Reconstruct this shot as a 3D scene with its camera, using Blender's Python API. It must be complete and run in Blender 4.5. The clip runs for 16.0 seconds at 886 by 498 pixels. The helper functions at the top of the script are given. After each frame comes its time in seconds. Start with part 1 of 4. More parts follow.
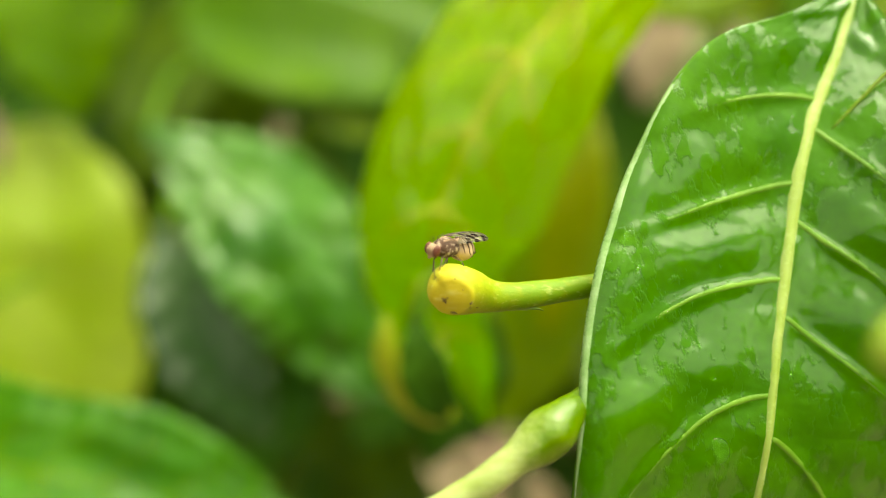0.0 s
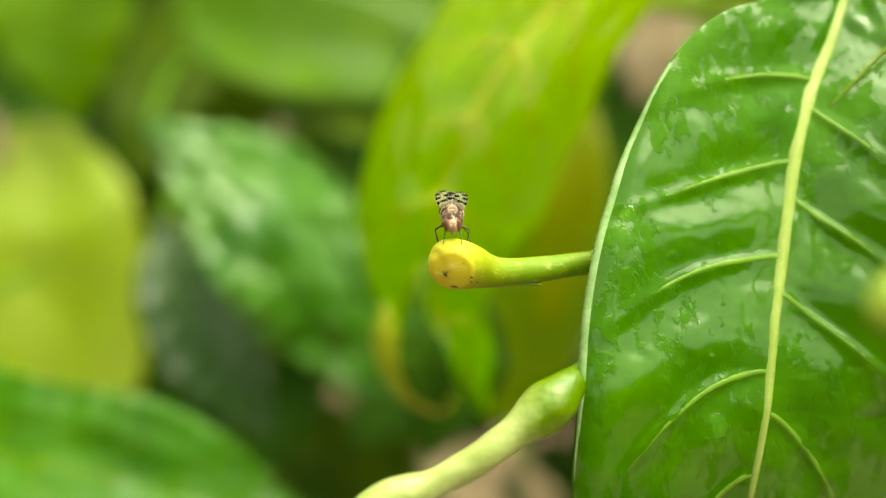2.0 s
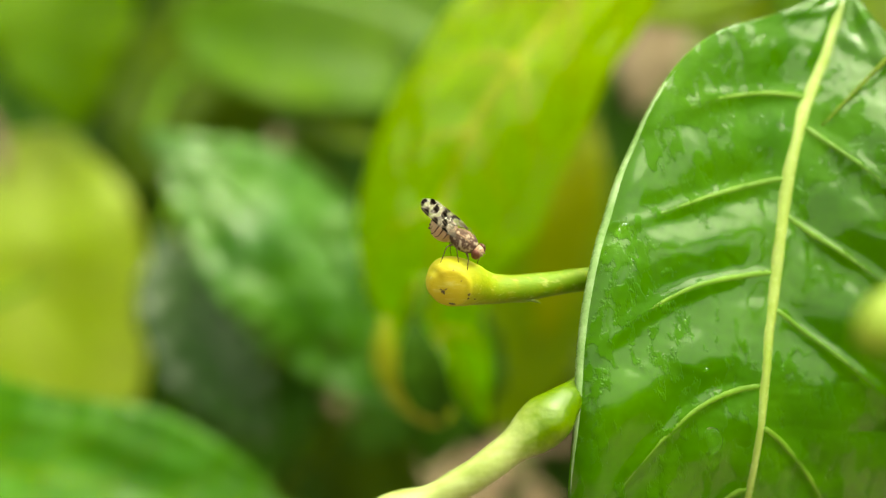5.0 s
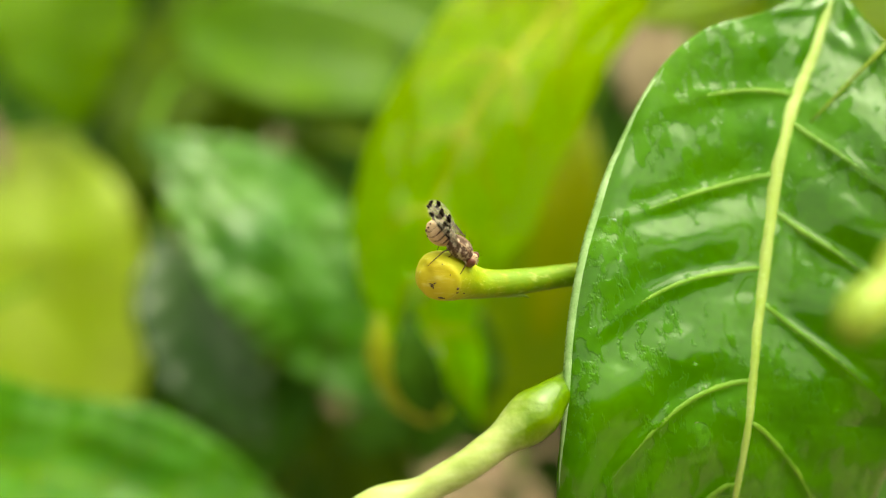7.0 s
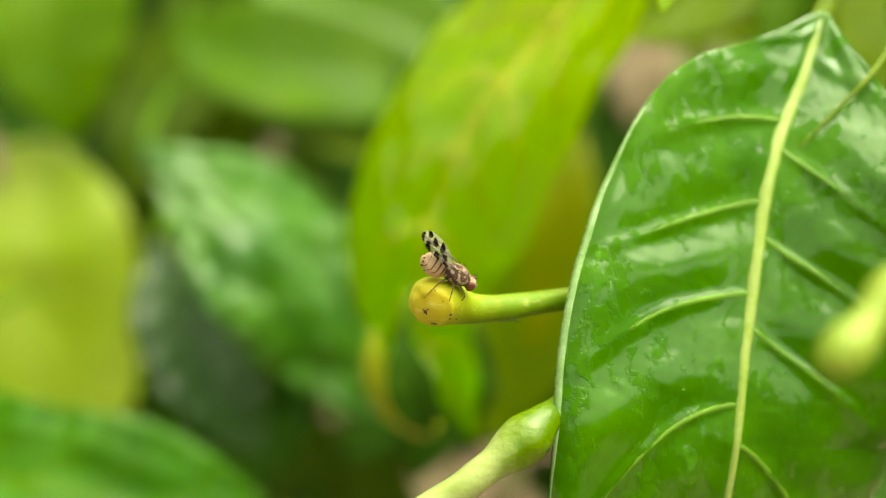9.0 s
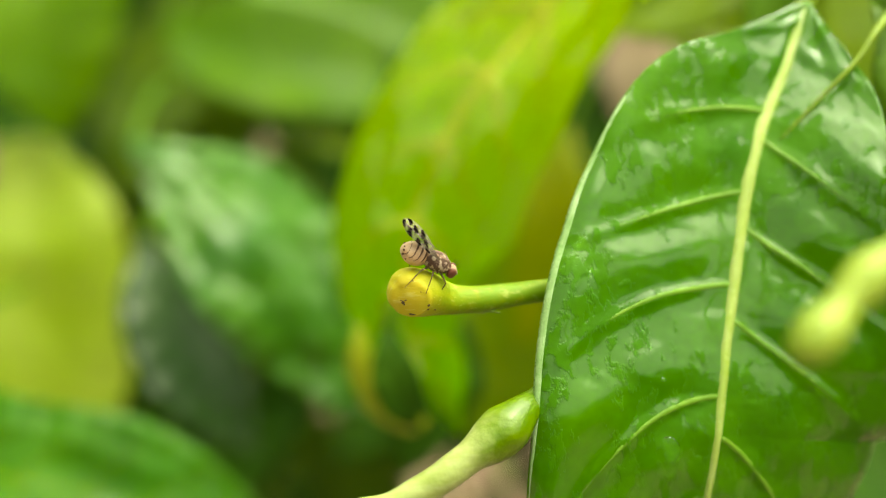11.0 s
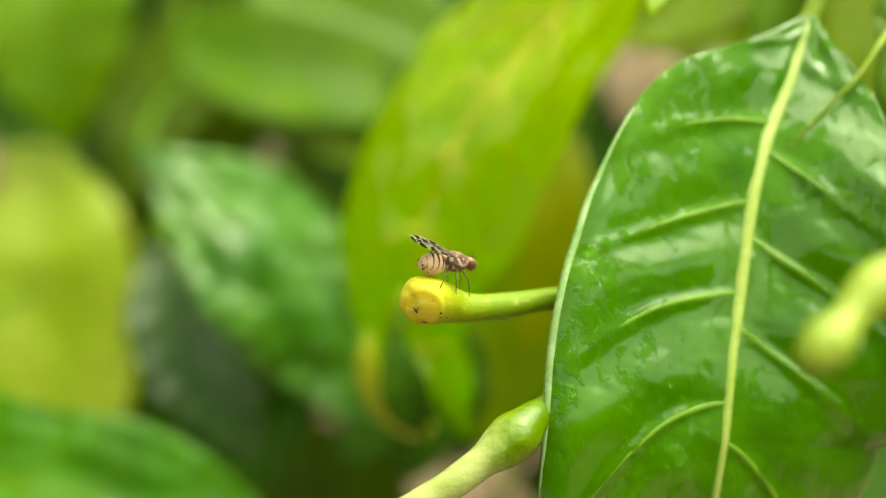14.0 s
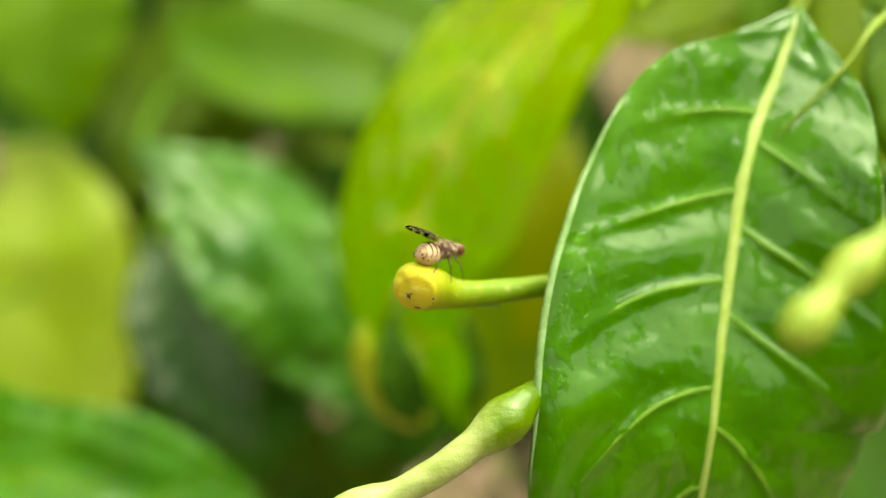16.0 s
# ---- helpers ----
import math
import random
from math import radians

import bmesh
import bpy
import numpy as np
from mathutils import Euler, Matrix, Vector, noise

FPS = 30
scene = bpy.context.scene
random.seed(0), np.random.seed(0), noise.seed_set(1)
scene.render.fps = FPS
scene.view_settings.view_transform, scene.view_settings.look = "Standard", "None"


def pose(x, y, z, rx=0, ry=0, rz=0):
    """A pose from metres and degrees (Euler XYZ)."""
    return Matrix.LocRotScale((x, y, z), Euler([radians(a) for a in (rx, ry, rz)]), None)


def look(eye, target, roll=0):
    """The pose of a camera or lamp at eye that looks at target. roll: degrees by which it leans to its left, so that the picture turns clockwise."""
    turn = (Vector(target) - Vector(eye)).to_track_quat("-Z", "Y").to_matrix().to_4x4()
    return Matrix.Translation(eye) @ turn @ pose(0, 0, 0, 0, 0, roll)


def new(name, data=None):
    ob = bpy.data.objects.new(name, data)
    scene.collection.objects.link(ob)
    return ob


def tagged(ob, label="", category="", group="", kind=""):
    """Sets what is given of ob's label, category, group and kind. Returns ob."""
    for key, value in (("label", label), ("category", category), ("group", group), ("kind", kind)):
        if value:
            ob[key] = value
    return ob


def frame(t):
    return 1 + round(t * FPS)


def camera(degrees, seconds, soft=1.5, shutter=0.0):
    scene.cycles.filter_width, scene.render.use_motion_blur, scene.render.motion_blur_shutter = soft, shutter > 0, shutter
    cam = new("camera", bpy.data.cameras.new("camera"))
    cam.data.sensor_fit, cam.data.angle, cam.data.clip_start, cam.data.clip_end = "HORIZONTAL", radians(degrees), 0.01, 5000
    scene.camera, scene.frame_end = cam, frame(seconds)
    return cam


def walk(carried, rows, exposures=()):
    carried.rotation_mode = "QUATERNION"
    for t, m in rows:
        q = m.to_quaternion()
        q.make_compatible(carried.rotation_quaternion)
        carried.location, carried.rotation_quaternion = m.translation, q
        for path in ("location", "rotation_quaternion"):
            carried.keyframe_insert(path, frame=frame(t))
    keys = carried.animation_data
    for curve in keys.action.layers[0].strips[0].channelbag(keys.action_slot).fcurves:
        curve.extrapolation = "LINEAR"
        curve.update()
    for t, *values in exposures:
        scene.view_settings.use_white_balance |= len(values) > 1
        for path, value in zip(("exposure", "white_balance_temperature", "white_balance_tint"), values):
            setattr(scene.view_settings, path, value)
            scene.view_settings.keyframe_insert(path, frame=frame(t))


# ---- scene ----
cam = camera(50, 16.0, soft=1.15)
cam.data.dof.use_dof = True
cam.data.dof.focus_distance = 0.0748
cam.data.dof.aperture_fstop = 8.8
VIEW = pose(0, 0, 0.5, 60, 0, 0)      # hand-held above the shrub, looking 30 degrees down
PATH = [  # seconds, millimetres right, up and back, degrees
    (0, 0.000, 0.000, -0.000, -0.000, 0.000, -0.000),
    (0.5, 0.125, -0.340, -0.037, 0.054, -0.009, -0.049),
    (1, -0.262, -1.033, -0.064, 0.240, -0.111, -0.049),
    (1.5, -0.740, -2.097, 0.063, 0.460, -0.261, 0.057),
    (2, -0.265, -2.712, 0.591, 0.594, -0.169, 0.060),
    (2.5, 0.083, -2.488, 1.162, 0.690, -0.096, 0.032),
    (3, 0.328, -1.295, 1.759, 0.507, 0.019, 0.044),
    (3.5, -0.028, -0.170, 2.082, 0.378, -0.143, 0.044),
    (4, -0.502, -0.710, 1.744, 0.544, -0.160, -0.001),
    (6.5, 0.820, -2.396, 2.140, 1.093, -0.094, 0.072),
    (7, 0.881, -2.513, 2.094, 1.152, -0.056, 0.105),
    (7.5, 1.331, -1.070, 2.428, 0.876, 0.030, 0.042),
    (8, 1.872, -0.362, 3.017, 0.967, 0.037, 0.122),
    (8.5, 1.910, -0.389, 3.117, 1.090, -0.090, 0.276),
    (9, 1.062, -0.428, 3.263, 1.145, -0.335, 0.218),
    (9.2, 0.763, -0.429, 3.119, 1.123, -0.442, 0.113),
    (11.3, 3.101, -1.314, 2.676, 1.211, -0.364, 0.197),
    (11.5, 3.248, -1.336, 2.638, 1.351, -0.252, 0.224),
    (12, 3.033, -0.987, 3.071, 1.445, -0.285, 0.229),
    (12.5, 2.744, -1.085, 3.101, 1.524, -0.274, 0.207),
    (13, 2.033, -0.989, 3.444, 1.499, -0.321, 0.255),
    (13.5, 1.688, -1.154, 3.497, 1.556, -0.421, 0.226),
    (14, 1.679, -1.022, 4.069, 1.536, -0.443, 0.285),
    (14.5, 1.968, -0.981, 4.479, 1.536, -0.463, 0.269),
    (15, 2.301, -1.334, 4.773, 1.560, -0.482, 0.264),
    (15.5, 2.435, -1.825, 4.885, 1.505, -0.404, 0.251),
    (16, 2.254, -2.224, 5.369, 1.609, -0.465, 0.269),
]
walk(cam, [(t, VIEW @ pose(x / 1000, y / 1000, z / 1000, rx, ry, rz)) for t, x, y, z, rx, ry, rz in PATH],
     exposures=[(0, 1.42, 8800, -14), (16, 1.42, 8800, -14)])

# ---- light: bright overcast daylight ----
world = bpy.data.worlds.new("sky")
scene.world = world
world.use_nodes = True
wn = world.node_tree
sky = wn.nodes.new("ShaderNodeTexSky")
sky.sky_type, sky.sun_disc = "NISHITA", False
sky.sun_elevation, sky.sun_rotation = radians(65), radians(56)
sky.air_density, sky.dust_density, sky.ozone_density = 1.0, 6.0, 1.0
pale = wn.nodes.new("ShaderNodeHueSaturation")
pale.inputs["Saturation"].default_value = 0.1
wn.links.new(sky.outputs[0], pale.inputs["Color"])
wn.links.new(pale.outputs[0], wn.nodes["Background"].inputs[0])
wn.nodes["Background"].inputs[1].default_value = 0.13
sun = new("sun", bpy.data.lights.new("sun", "SUN"))
sun.data.energy, sun.data.angle, sun.data.color = 1.5, radians(85), (1.0, 0.97, 0.91)
sun.matrix_world = look((1.05, 0.7, 3.1), (0, 0, 0.4))


# ---- materials ----
def nodes_of(name):
    m = bpy.data.materials.new(name)
    m.use_nodes = True
    return m, m.node_tree, m.node_tree.nodes["Principled BSDF"]


def noise_node(nt, scale, detail=4.0, rough=0.55, coord="Object"):
    tc = nt.nodes.new("ShaderNodeTexCoord")
    n = nt.nodes.new("ShaderNodeTexNoise")
    n.inputs["Scale"].default_value, n.inputs["Detail"].default_value, n.inputs["Roughness"].default_value = scale, detail, rough
    nt.links.new(tc.outputs[coord], n.inputs["Vector"])
    return n


def ramp_node(nt, source, stops):
    r = nt.nodes.new("ShaderNodeValToRGB")
    while len(r.color_ramp.elements) < len(stops):
        r.color_ramp.elements.new(0.5)
    for e, (at, c) in zip(r.color_ramp.elements, stops):
        e.position, e.color = at, (c, c, c, 1) if isinstance(c, float) else (*c, 1)
    nt.links.new(source, r.inputs[0])
    return r


def mixed(nt, fac, a, b):
    m = nt.nodes.new("ShaderNodeMix")
    m.data_type = "RGBA"
    for sock, v in ((m.inputs[0], fac), (m.inputs[6], a), (m.inputs[7], b)):
        if isinstance(v, (tuple, float)):
            sock.default_value = (*v, 1) if isinstance(v, tuple) else v
        else:
            nt.links.new(v, sock)
    return m.outputs[2]


def bumped(nt, bsdf, height, strength, distance):
    b = nt.nodes.new("ShaderNodeBump")
    b.inputs["Strength"].default_value, b.inputs["Distance"].default_value = strength, distance
    nt.links.new(height, b.inputs["Height"])
    nt.links.new(b.outputs[0], bsdf.inputs["Normal"])
    return b


def leaf_material(name, low, high, glow, through_share=0.35, gloss=(0.18, 0.42), wet=0.0, blotch=90.0, spec=0.45, film_size=130.0, coat=(0.12, 1.5), tip=None, cell=0.45, edge=0.015):
    """Leaf skin: two greens in soft blotches, fine cell relief, light that comes through, wet shine in patches."""
    m, nt, p = nodes_of(name)
    big, fine = noise_node(nt, blotch, 3), noise_node(nt, 1500, 3)
    tone = ramp_node(nt, big.outputs[0], [(0.3, low), (0.7, high)])
    grain = ramp_node(nt, fine.outputs[0], [(0.3, 0.85), (0.7, 1.1)])
    mul = nt.nodes.new("ShaderNodeMix")
    mul.data_type, mul.blend_type = "RGBA", "MULTIPLY"
    mul.inputs[0].default_value = 1.0
    nt.links.new(tone.outputs[0], mul.inputs[6])
    nt.links.new(grain.outputs[0], mul.inputs[7])
    nt.links.new(mul.outputs[2], p.inputs["Base Color"])
    pools, streaks = noise_node(nt, film_size, 4, 0.55), noise_node(nt, film_size * 7, 4, 0.65)
    for node, stretch in ((pools, (1.0, 1.0, 0.75)), (streaks, (1.0, 1.0, 0.35))):     # water runs down the leaf
        lie = nt.nodes.new("ShaderNodeMapping")
        lie.inputs["Rotation"].default_value, lie.inputs["Scale"].default_value = (0, radians(35), 0), stretch
        nt.links.new(node.inputs["Vector"].links[0].from_socket, lie.inputs["Vector"])
        nt.links.new(lie.outputs[0], node.inputs["Vector"])
    film = nt.nodes.new("ShaderNodeMix")
    film.inputs[0].default_value = 0.42
    nt.links.new(pools.outputs[0], film.inputs[2])
    nt.links.new(streaks.outputs[0], film.inputs[3])
    dry = ramp_node(nt, film.outputs[0], [(0.485 - edge, 1.0), (0.485 + edge, 0.0)])     # 1 where the water film is broken
    r = ramp_node(nt, film.outputs[0], [(0.46, gloss[1]), (0.51, gloss[0])])
    nt.links.new(r.outputs[0], p.inputs["Roughness"])
    shine = ramp_node(nt, film.outputs[0], [(0.485 - edge, spec * 0.5), (0.485 + edge, spec)])
    nt.links.new(shine.outputs[0], p.inputs["Specular IOR Level"])
    if wet:
        cover = ramp_node(nt, film.outputs[0], [(0.485 - edge, 0.0), (0.485 + edge, wet)])
        nt.links.new(cover.outputs[0], p.inputs["Coat Weight"])
        p.inputs["Coat Roughness"].default_value, p.inputs["Coat IOR"].default_value = coat
    cells = noise_node(nt, 700, 3, 0.5)
    height = nt.nodes.new("ShaderNodeMath")
    height.operation = "MULTIPLY"
    nt.links.new(cells.outputs[0], height.inputs[0])
    nt.links.new(dry.outputs[0], height.inputs[1])
    bumped(nt, p, height.outputs[0] if wet else cells.outputs[0], cell, 0.0003)
    t = nt.nodes.new("ShaderNodeBsdfTranslucent")
    t.inputs[0].default_value = (*glow, 1)
    if tip:             # young leaf, yellow at its base; shade on its lower part painted darker green
        low_end, high_end, tip_shade_tone, tip_shade_glow = tip
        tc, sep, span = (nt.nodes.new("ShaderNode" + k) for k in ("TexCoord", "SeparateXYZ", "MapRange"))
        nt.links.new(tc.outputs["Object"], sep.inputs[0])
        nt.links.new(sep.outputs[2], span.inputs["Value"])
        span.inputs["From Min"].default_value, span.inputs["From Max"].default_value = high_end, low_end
        nt.links.new(mixed(nt, span.outputs[0], mul.outputs[2], tip_shade_tone), p.inputs["Base Color"])
        nt.links.new(mixed(nt, span.outputs[0], glow, tip_shade_glow), t.inputs[0])
    mix = nt.nodes.new("ShaderNodeMixShader")
    mix.inputs[0].default_value = through_share
    nt.links.new(p.outputs[0], mix.inputs[1])
    nt.links.new(t.outputs[0], mix.inputs[2])
    nt.links.new(mix.outputs[0], nt.nodes["Material Output"].inputs[0])
    return m


def skin_material(name, low, high, scale=500.0, rough=0.4, relief=0.3, depth=0.00015, under=0.0, soft_edge=0.18, tilt=0.0):
    m, nt, p = nodes_of(name)
    n, f = noise_node(nt, scale, 4), noise_node(nt, scale * 6, 3)
    tone = ramp_node(nt, n.outputs[0], [(0.5 - soft_edge + tilt, low), (0.5 + soft_edge + tilt, high)])
    nt.links.new(tone.outputs[0], p.inputs["Base Color"])
    r = ramp_node(nt, f.outputs[0], [(0.3, max(rough - 0.12, 0.03)), (0.7, rough + 0.12)])
    nt.links.new(r.outputs[0], p.inputs["Roughness"])
    bumped(nt, p, f.outputs[0], relief, depth)
    if under:
        p.inputs["Subsurface Weight"].default_value = under
        p.inputs["Subsurface Radius"].default_value = (0.0012, 0.001, 0.0003)
        p.inputs["Subsurface Scale"].default_value = 1.0
    return m


GREEN = leaf_material("wet_green_leaf", (0.05, 0.19, 0.004), (0.1, 0.29, 0.006), (0.33, 0.62, 0.006), 0.35, (0.16, 0.5), 0.9, 120, 0.45, 100.0, (0.12, 1.62), None, 0.4, 0.011)
# the tip entry paints shade: lower part of the leaf darker and greener
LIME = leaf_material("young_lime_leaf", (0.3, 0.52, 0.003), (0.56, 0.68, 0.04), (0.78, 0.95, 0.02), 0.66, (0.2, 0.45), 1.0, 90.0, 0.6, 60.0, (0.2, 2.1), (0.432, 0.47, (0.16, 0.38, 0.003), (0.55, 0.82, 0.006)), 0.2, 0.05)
FRESH = leaf_material("fresh_green_leaf", (0.12, 0.26, 0.004), (0.2, 0.35, 0.006), (0.36, 0.54, 0.006), 0.45, (0.2, 0.4), 0.0, 40.0)
YELLOWING = leaf_material("yellow_green_leaf", (0.32, 0.46, 0.012), (0.54, 0.64, 0.12), (0.6, 0.78, 0.025), 0.45, (0.3, 0.5), 0.35, 40.0, 0.5, 28.0, (0.3, 1.8), None, 0.2, 0.08)
BRIGHT = leaf_material("bright_green_leaf", (0.05, 0.2, 0.003), (0.1, 0.29, 0.005), (0.22, 0.5, 0.006), 0.35, (0.3, 0.5), 0.5, 60.0, 0.6, 34.0, (0.28, 1.8), None, 0.2, 0.06)
DEEP = leaf_material("deep_green_leaf", (0.03, 0.16, 0.003), (0.09, 0.26, 0.008), (0.14, 0.42, 0.01), 0.25, (0.36, 0.55), 0.7, 80, 0.6, 50.0, (0.3, 1.6), None, 0.0, 0.05)
MID = leaf_material("mid_green_leaf", (0.07, 0.18, 0.005), (0.14, 0.28, 0.012), (0.23, 0.41, 0.01), 0.3, (0.35, 0.55), 0.1, 60.0, 0.35, 40.0)
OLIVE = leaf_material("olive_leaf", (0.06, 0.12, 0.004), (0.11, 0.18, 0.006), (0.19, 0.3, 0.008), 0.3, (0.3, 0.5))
OCHRE = leaf_material("ochre_leaf", (0.15, 0.27, 0.004), (0.24, 0.35, 0.006), (0.38, 0.52, 0.008), 0.4, (0.4, 0.6))
MUSTARD = leaf_material("mustard_leaf", (0.22, 0.29, 0.004), (0.33, 0.37, 0.005), (0.5, 0.53, 0.006), 0.4, (0.4, 0.6))
# glossy leaf whose shade is mixed into its dark base colour
DUSK = leaf_material("shaded_glossy_leaf", (0.016, 0.062, 0.006), (0.036, 0.1, 0.012), (0.05, 0.13, 0.008), 0.2, (0.3, 0.5), 0.9, 60.0, 0.5, 40.0, (0.25, 1.7), None, 0.0, 0.06)
# leaf green darkened so that gaps and undersides carry shade in their colour
SHADE = leaf_material("shade_dark_leaf", (0.022, 0.075, 0.005), (0.05, 0.125, 0.01), (0.05, 0.13, 0.008), 0.2, (0.4, 0.6), 0.0, 90.0, 0.12)
DRY = leaf_material("dry_tan_leaf", (0.27, 0.2, 0.13), (0.42, 0.31, 0.2), (0.28, 0.2, 0.11), 0.2, (0.5, 0.7))
GOLD = skin_material("golden_rib", (0.42, 0.45, 0.02), (0.55, 0.55, 0.04), 300, 0.45, 0.2, 0.0001)
LATERAL = skin_material("green_side_vein", (0.1, 0.24, 0.008), (0.16, 0.31, 0.02), 300, 0.6, 0.2, 0.0001)
VEIN = skin_material("pale_vein", (0.3, 0.42, 0.07), (0.43, 0.53, 0.17), 300, 0.22, 0.2, 0.0001, 0.15)
# pale rim tone, whitened to carry the sky sheen of the rolled edge
RIM = skin_material("sheen_pale_leaf_rim", (0.19, 0.35, 0.1), (0.38, 0.53, 0.28), 350, 0.28)
DRYEDGE = skin_material("yellow_margin", (0.28, 0.35, 0.012), (0.38, 0.43, 0.02), 300, 0.5)
BARK = skin_material("brown_bark", (0.12, 0.08, 0.05), (0.22, 0.16, 0.1), 300, 0.8, 0.8, 0.0008)
TWIG = skin_material("green_twig", (0.16, 0.25, 0.006), (0.2, 0.29, 0.008), 350, 0.6, 0.3, 0.0001, 0.1)
BUSH = pose(0, 0, 0.5, -30, 0, 0)      # places on the shrub count from the first eye point
KNOB = BUSH @ Vector((0.0009, 0.073, -0.00315))
SCAR_WAY = BUSH.to_3x3() @ Vector((-0.15, -0.925, -0.35)).normalized()


def stalk_material():
    """Flower stalk: yellow at the scarred knob, green along the neck, with faint lengthwise fibres and pale flecks."""
    m, nt, p = nodes_of("flower_stalk_skin")
    tc = nt.nodes.new("ShaderNodeTexCoord")
    sep = nt.nodes.new("ShaderNodeSeparateXYZ")
    nt.links.new(tc.outputs["Object"], sep.inputs[0])
    n = noise_node(nt, 700, 4)
    add = nt.nodes.new("ShaderNodeMath")
    add.operation = "MULTIPLY_ADD"
    add.inputs[1].default_value = 0.0022
    nt.links.new(n.outputs[0], add.inputs[0])
    nt.links.new(sep.outputs[0], add.inputs[2])
    span = nt.nodes.new("ShaderNodeMapRange")
    span.inputs["From Min"].default_value, span.inputs["From Max"].default_value = -0.001, 0.012
    nt.links.new(add.outputs[0], span.inputs["Value"])
    hue = ramp_node(nt, span.outputs[0], [(0.0, (0.58, 0.52, 0.055)), (0.28, (0.46, 0.45, 0.03)), (0.44, (0.24, 0.32, 0.01)), (0.66, (0.155, 0.27, 0.008))])
    fine = noise_node(nt, 3000, 3)
    along = nt.nodes.new("ShaderNodeMapping")
    along.inputs["Scale"].default_value = (0.22, 1.0, 1.0)
    nt.links.new(tc.outputs["Object"], along.inputs["Vector"])
    nt.links.new(along.outputs[0], fine.inputs["Vector"])
    fleck = ramp_node(nt, fine.outputs[0], [(0.58, 0.0), (0.75, 0.35)])
    cloud = ramp_node(nt, noise_node(nt, 1100, 5, 0.65).outputs[0], [(0.5, 0.0), (0.72, 0.25)])
    off, ahead, face = (nt.nodes.new("ShaderNode" + k) for k in ("VectorMath", "VectorMath", "MapRange"))
    off.operation, ahead.operation = "SUBTRACT", "DOT_PRODUCT"           # the flat scar is more orange than the knob round it
    off.inputs[1].default_value, ahead.inputs[1].default_value = KNOB, SCAR_WAY
    nt.links.new(tc.outputs["Object"], off.inputs[0])
    nt.links.new(off.outputs[0], ahead.inputs[0])
    face.inputs["From Min"].default_value, face.inputs["From Max"].default_value = 0.0009, 0.00165
    nt.links.new(ahead.outputs["Value"], face.inputs["Value"])
    scarred = mixed(nt, face.outputs[0], hue.outputs[0], (0.57, 0.45, 0.04))
    stained = mixed(nt, cloud.outputs[0], scarred, (0.46, 0.38, 0.015))
    nt.links.new(mixed(nt, fleck.outputs[0], stained, (0.75, 0.72, 0.3)), p.inputs["Base Color"])
    p.inputs["Roughness"].default_value = 0.55
    p.inputs["Specular IOR Level"].default_value = 0.3
    p.inputs["Subsurface Weight"].default_value = 0.25
    p.inputs["Subsurface Radius"].default_value = (0.0014, 0.001, 0.0003)
    p.inputs["Subsurface Scale"].default_value = 1.0
    bumped(nt, p, fine.outputs[0], 0.35, 0.00012)
    return m


STALK = stalk_material()


def branch_material():
    """Young branch: pale and fibrous, green from its swollen node on, under a film of water."""
    m, nt, p = nodes_of("wet_branch_skin")
    tc, sep, span = (nt.nodes.new("ShaderNode" + k) for k in ("TexCoord", "SeparateXYZ", "MapRange"))
    nt.links.new(tc.outputs["Object"], sep.inputs[0])
    wave = nt.nodes.new("ShaderNodeMath")
    wave.operation = "MULTIPLY_ADD"
    wave.inputs[1].default_value = 0.003
    nt.links.new(noise_node(nt, 600, 4, 0.6).outputs[0], wave.inputs[0])
    nt.links.new(sep.outputs[0], wave.inputs[2])
    span.inputs["From Min"].default_value, span.inputs["From Max"].default_value = 0.0066, 0.0088
    nt.links.new(wave.outputs[0], span.inputs["Value"])
    fibre, blotch = noise_node(nt, 1500, 4), noise_node(nt, 220, 4)
    lie = nt.nodes.new("ShaderNodeMapping")
    lie.inputs["Rotation"].default_value, lie.inputs["Scale"].default_value = (0, radians(38), 0), (0.15, 1.0, 1.0)
    nt.links.new(tc.outputs["Object"], lie.inputs["Vector"])
    nt.links.new(lie.outputs[0], fibre.inputs["Vector"])
    pale = ramp_node(nt, fibre.outputs[0], [(0.3, (0.29, 0.36, 0.09)), (0.7, (0.43, 0.48, 0.2))])
    green = ramp_node(nt, blotch.outputs[0], [(0.35, (0.085, 0.17, 0.002)), (0.65, (0.16, 0.25, 0.004))])
    nt.links.new(mixed(nt, span.outputs[0], pale.outputs[0], green.outputs[0]), p.inputs["Base Color"])
    p.inputs["Roughness"].default_value = 0.35
    p.inputs["Coat Weight"].default_value, p.inputs["Coat Roughness"].default_value = 0.5, 0.08
    p.inputs["Specular IOR Level"].default_value = 0.25
    p.inputs["Subsurface Weight"].default_value = 0.2
    p.inputs["Subsurface Radius"].default_value = (0.0012, 0.001, 0.0003)
    p.inputs["Subsurface Scale"].default_value = 1.0
    bumped(nt, p, noise_node(nt, 420, 5, 0.6).outputs[0], 0.6, 0.0005)
    return m


BRANCH = branch_material()
BUDSKIN = skin_material("yellow_green_bud", (0.19, 0.29, 0.02), (0.29, 0.38, 0.04), 300, 0.5, 0.2, 0.0001, 0.2)
SPECK = skin_material("dark_scar", (0.03, 0.02, 0.008), (0.1, 0.06, 0.02), 1500, 0.7)
FLY_DARK = skin_material("brown_thorax", (0.09, 0.034, 0.022), (0.54, 0.41, 0.32), 3200, 0.5, 0.8, 0.00015, 0.0, 0.05, 0.06)
